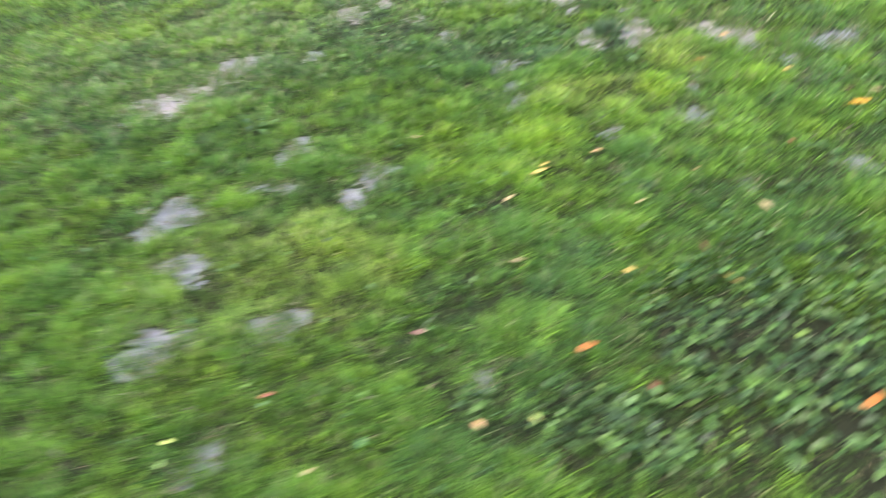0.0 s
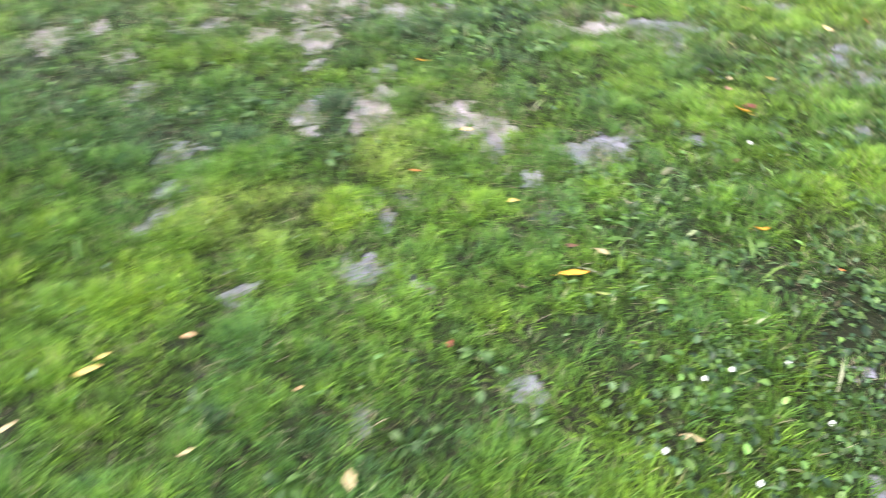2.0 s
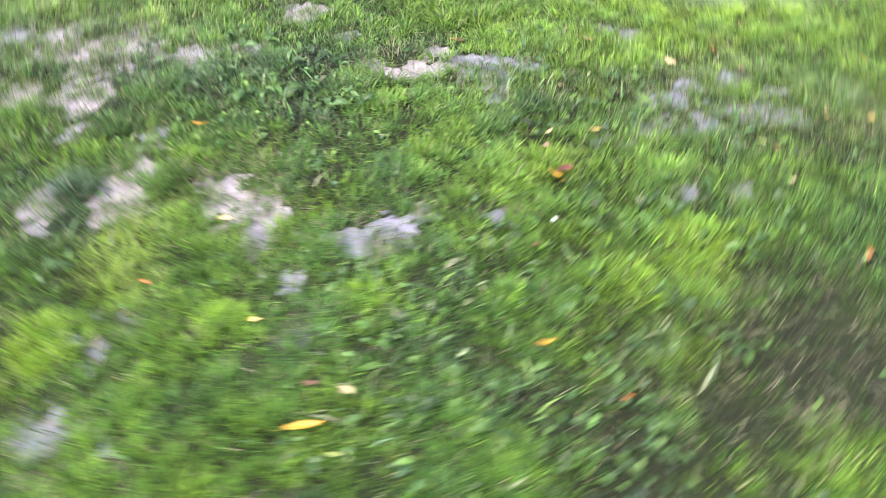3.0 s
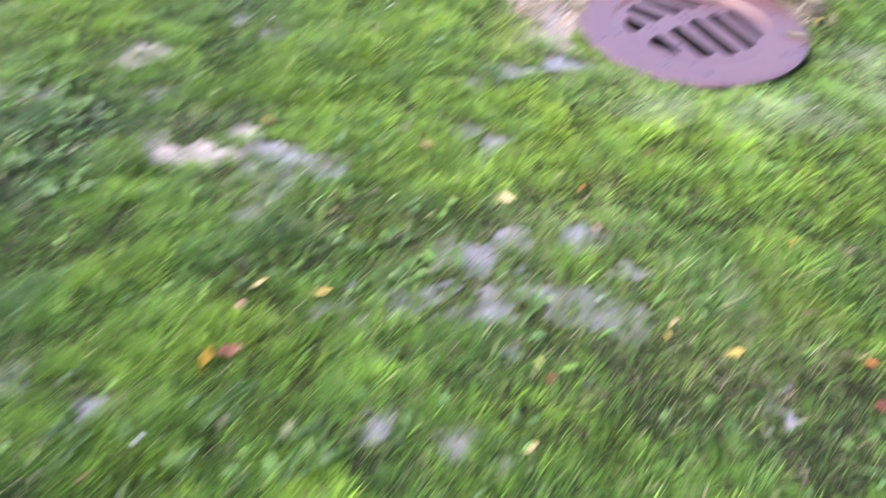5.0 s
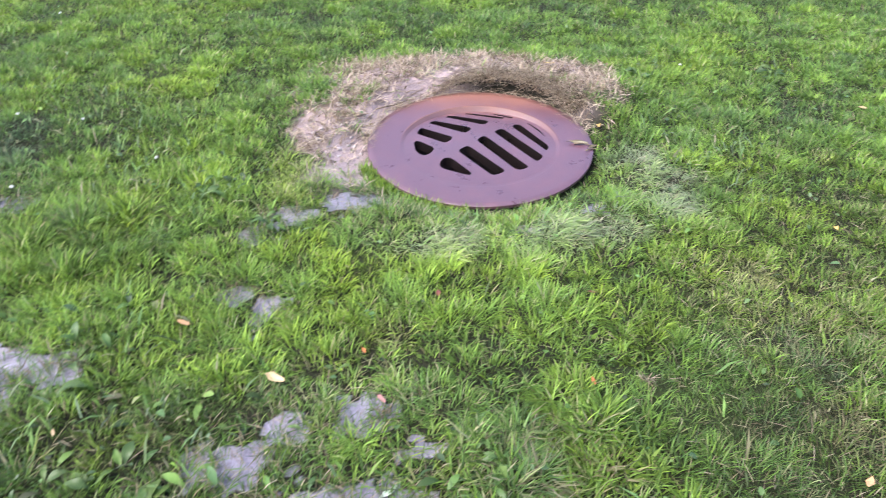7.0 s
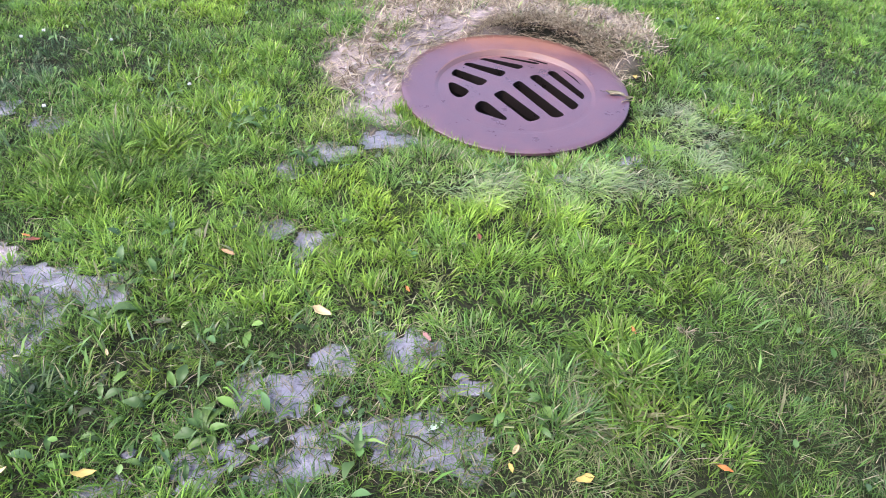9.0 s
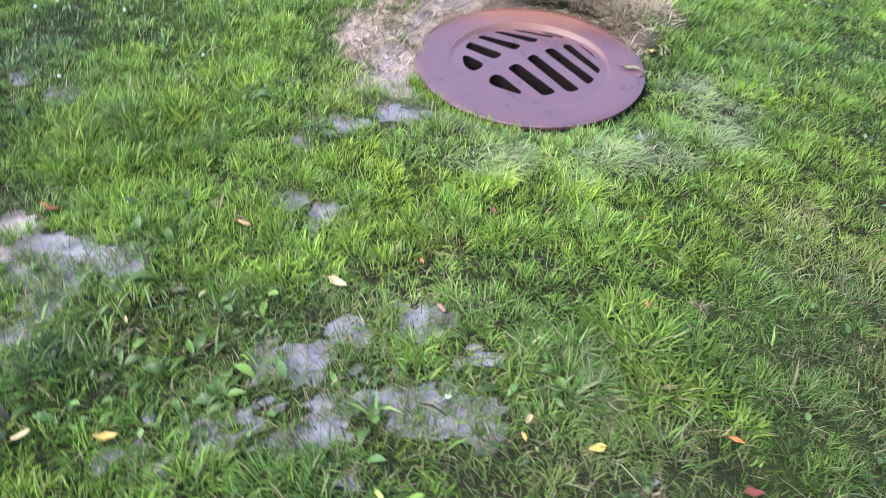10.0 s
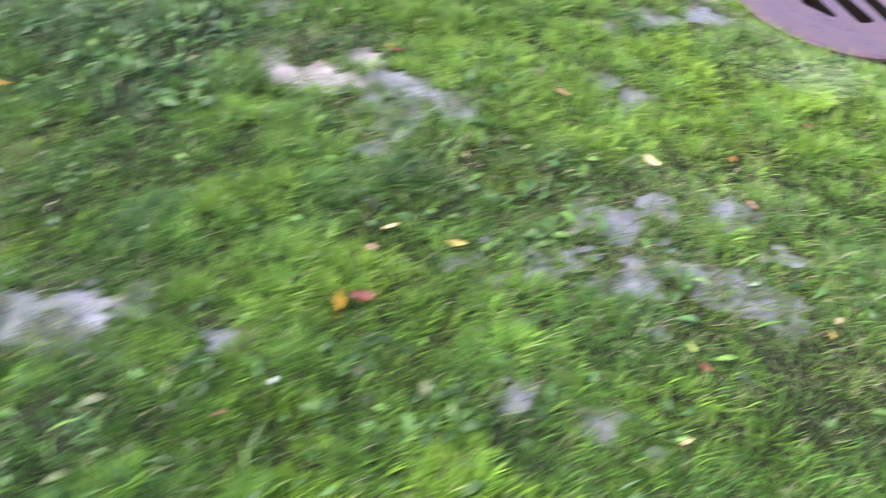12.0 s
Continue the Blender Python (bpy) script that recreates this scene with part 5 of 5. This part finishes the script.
fallen_leaf(1.491, 1.406, 0.036, 54, "peach")
fallen_leaf(2.316, 3.312, 0.044, 5, "cream")
fallen_leaf(0.421, 1.711, 0.020, -59, "orange")
fallen_leaf(0.993, 3.552, 0.039, 5, "yellow")
fallen_leaf(1.168, 3.079, 0.039, -89, "yellow")
fallen_leaf(-0.264, 0.883, 0.070, 112, "gold")
fallen_leaf(-0.222, 0.919, 0.050, 23, "red")
fallen_leaf(0.455, 1.054, 0.029, -20, "rust")
fallen_leaf(-0.273, 1.046, 0.027, -8, "pink")
fallen_leaf(1.111, 1.183, 0.043, 0, "red")
fallen_leaf(0.487, 1.091, 0.041, 22, "green")
fallen_leaf(0.423, 1.090, 0.027, -52, "lime")
fallen_leaf(0.448, 0.883, 0.025, 45, "cream")
fallen_leaf(-0.337, 0.580, 0.029, 24, "brown")
fallen_leaf(-0.591, 1.770, 0.028, -15, "orange")
fallen_leaf(-0.860, 0.008, 0.080, 11, "gold")
fallen_leaf(-0.780, 0.097, 0.041, -29, "cream")
fallen_leaf(-0.864, 0.112, 0.034, 3, "brown")
fallen_leaf(-0.338, 0.243, 0.051, 13, "gold")
fallen_leaf(-1.030, 0.286, 0.031, 2, "yellow")
fallen_leaf(-1.202, 0.648, 0.040, 2, "peach")
fallen_leaf(-1.339, 0.399, 0.031, -11, "orange")
fallen_leaf(-1.419, 1.119, 0.053, 31, "gold")
fallen_leaf(0.537, 0.567, 0.043, -106, "orange")
fallen_leaf(-0.246, 0.918, 0.032, -75, "red")
fallen_leaf(-0.787, -0.055, 0.029, 2, "lime")
fallen_leaf(-0.172, 0.099, 0.026, 2, "orange")
fallen_leaf(-1.960, -0.438, 0.056, 36, "yellow")
fallen_leaf(-1.948, -0.396, 0.030, 34, "yellow")
fallen_leaf(-2.051, -0.604, 0.041, 51, "cream")
fallen_leaf(-1.774, -0.314, 0.036, -5, "peach")
fallen_leaf(-1.654, -0.607, 0.031, 32, "cream")
fallen_leaf(-1.308, -0.629, 0.054, -68, "cream")
fallen_leaf(-0.629, -0.455, 0.046, -6, "cream")
fallen_leaf(-1.152, -0.265, 0.029, -82, "rust")
fallen_leaf(-1.471, -0.431, 0.020, 33, "peach")
fallen_leaf(-1.827, -1.206, 0.047, 20, "orange")
fallen_leaf(-1.454, -0.953, 0.040, -24, "yellow")
fallen_leaf(-1.712, -0.932, 0.029, 6, "yellow")
fallen_leaf(-1.503, -0.820, 0.040, -70, "red")
fallen_leaf(-1.247, -1.324, 0.059, 32, "orange")
fallen_leaf(-1.208, -1.303, 0.034, -36, "pink")
fallen_leaf(-1.096, -1.321, 0.061, 7, "red")
fallen_leaf(-1.684, -1.324, 0.034, -70, "rust")
fallen_leaf(-2.060, -1.450, 0.032, -50, "peach")
fallen_leaf(-2.556, -1.410, 0.031, 6, "rust")
fallen_leaf(-2.237, -1.185, 0.033, 7, "pink")
fallen_leaf(-2.398, -1.597, 0.028, 32, "cream")
fallen_leaf(-2.008, -0.895, 0.039, 4, "cream")
fallen_leaf(-2.414, -0.214, 0.041, 3, "cream")
fallen_leaf(-1.939, -1.428, 0.026, -54, "lime")
fallen_leaf(-2.732, -1.553, 0.026, 8, "lime")



# ---- clover heads, pebbles, the twig on the rim ----
def clover_flower(x, y):
    thing = tagged(new("clover_flower"), "small white clover flower head on a thin stalk", "flower", "clover flowers")
    z = float(ground_z(x, y))
    thing.matrix_basis = pose(x, y, z, 0, 0, 300 * x) @ Matrix.Scale(0.8, 4)
    bm = bmesh.new()
    rng = random.Random(int(1000 * x))
    for k in range(26):
        a, e = 2.4 * k, math.asin(-0.35 + 1.33 * k / 26)
        d = Vector((math.cos(a) * math.cos(e), math.sin(a) * math.cos(e), math.sin(e)))
        side = d.cross(Vector((0.1, 0.2, 1))).normalized() * 0.0016
        o, tip = Vector((0, 0, 0.042)) + d * 0.001, Vector((0, 0, 0.042)) + d * rng.uniform(0.007, 0.009)
        q = d.cross(side).normalized() * 0.0012
        vs = [bm.verts.new(p) for p in (o - side, o + side, tip + side * 0.8 + q, tip - side * 0.8 + q, o - q * 2, tip - q)]
        bm.faces.new((vs[0], vs[1], vs[2], vs[3]))
        bm.faces.new((vs[0], vs[3], vs[5], vs[4]))
        bm.faces.new((vs[1], vs[4], vs[5], vs[2]))
    part("flower_head", bm, petal_mat, thing)
    bm = bmesh.new()
    bmesh.ops.create_cone(bm, cap_ends=True, segments=6, radius1=0.0011, radius2=0.0009, depth=0.044, matrix=Matrix.Translation((0, 0, 0.021)))
    part("stem", bm, stalk_mat, thing)


clover_flower(-0.582, -0.303)
clover_flower(-0.515, -0.267)
clover_flower(-0.387, -0.237)
clover_flower(-0.336, -0.387)
clover_flower(-0.690, -0.496)
clover_flower(-0.516, -0.545)
clover_flower(-1.267, 2.896)
clover_flower(-1.216, 2.967)
clover_flower(-0.932, 2.950)
clover_flower(-0.495, 2.644)
clover_flower(-0.900, 2.405)
clover_flower(1.650, 3.774)
clover_flower(-1.794, 4.344)
clover_flower(-0.282, 0.673)

def pebble(x, y, size, seed):
    bm = bmesh.new()
    bmesh.ops.create_icosphere(bm, subdivisions=2, radius=size)
    rng = random.Random(seed)
    shift = Vector((rng.uniform(0, 9), rng.uniform(0, 9), 0))
    for v in bm.verts:
        v.co *= 1 + 0.5 * noise.noise(v.co * (0.9 / size) + shift)
        v.co.z *= 0.55
    for f in bm.faces:
        f.smooth = True
    ob = part("pebble", bm, stone_mat)
    ob.matrix_basis = pose(x, y, float(ground_z(x, y)) + size * 0.1, 0, 0, 40 * seed)
    tagged(ob, "small pale pebble in the bare soil", "pebble", "pebbles by the drain")


for k in range(34):
    a, r = 2.55 + 0.9 * random.random(), DRAIN_R + 0.02 + 0.2 * random.random() ** 1.3
    pebble(DRAIN.x + r * math.cos(a), DRAIN.y + r * math.sin(a), random.uniform(0.004, 0.011), k)


def twig(x, y, z, long, deg, thick, label):
    bm = bmesh.new()
    rows = []
    for k in range(7):
        t = k / 6
        r = thick * (1 - 0.6 * t)
        c = Vector(((t - 0.5) * long, 0.06 * long * math.sin(5 * t + deg), 0.03 * long * math.sin(7 * t)))
        rows.append([bm.verts.new(c + Vector((0, r * math.cos(a), r * math.sin(a)))) for a in (0, 1.26, 2.51, 3.77, 5.03)])
    for a, b in zip(rows, rows[1:]):
        for k in range(5):
            bm.faces.new((a[k], a[(k + 1) % 5], b[(k + 1) % 5], b[k])).smooth = True
    bm.faces.new(rows[0])
    bm.faces.new(rows[-1])
    bmesh.ops.recalc_face_normals(bm, faces=bm.faces)
    ob = part("twig", bm, twig_mat)
    ob.matrix_basis = pose(x, y, z, 0, 0, deg)
    return tagged(ob, label, "twig", "twigs by the drain")


twig(1.105, 2.93, -0.020, 0.10, -14, 0.0035, "small dead twig lying on the iron rim")
twig(1.12, 2.895, -0.022, 0.06, 24, 0.0025, "thin dry twig lying on the iron rim")


def rim_leaf(x, y, z, long, deg):
    thing = tagged(new("withered_leaf"), "wet curled olive-brown leaf stuck on the iron rim", "leaf")
    thing.matrix_basis = pose(x, y, z, 12, 0, deg) @ Matrix.Diagonal((long, 0.55 * long, long, 1))
    part("blade", leaf_blade_mesh(501), FALLEN["olive"], thing)
    part("stalk", stalk_bm(), FALLEN["olive"], thing)


rim_leaf(1.075, 2.945, -0.022, 0.075, -12)
rim_leaf(1.125, 2.915, -0.022, 0.045, 40)
twig(0.30, 3.22, -0.005, 0.16, 35, 0.003, "thin dry twig in the straw beside the drain")
twig(0.20, 3.05, -0.03, 0.12, 50, 0.003, "thin dry twig in the straw beside the drain")
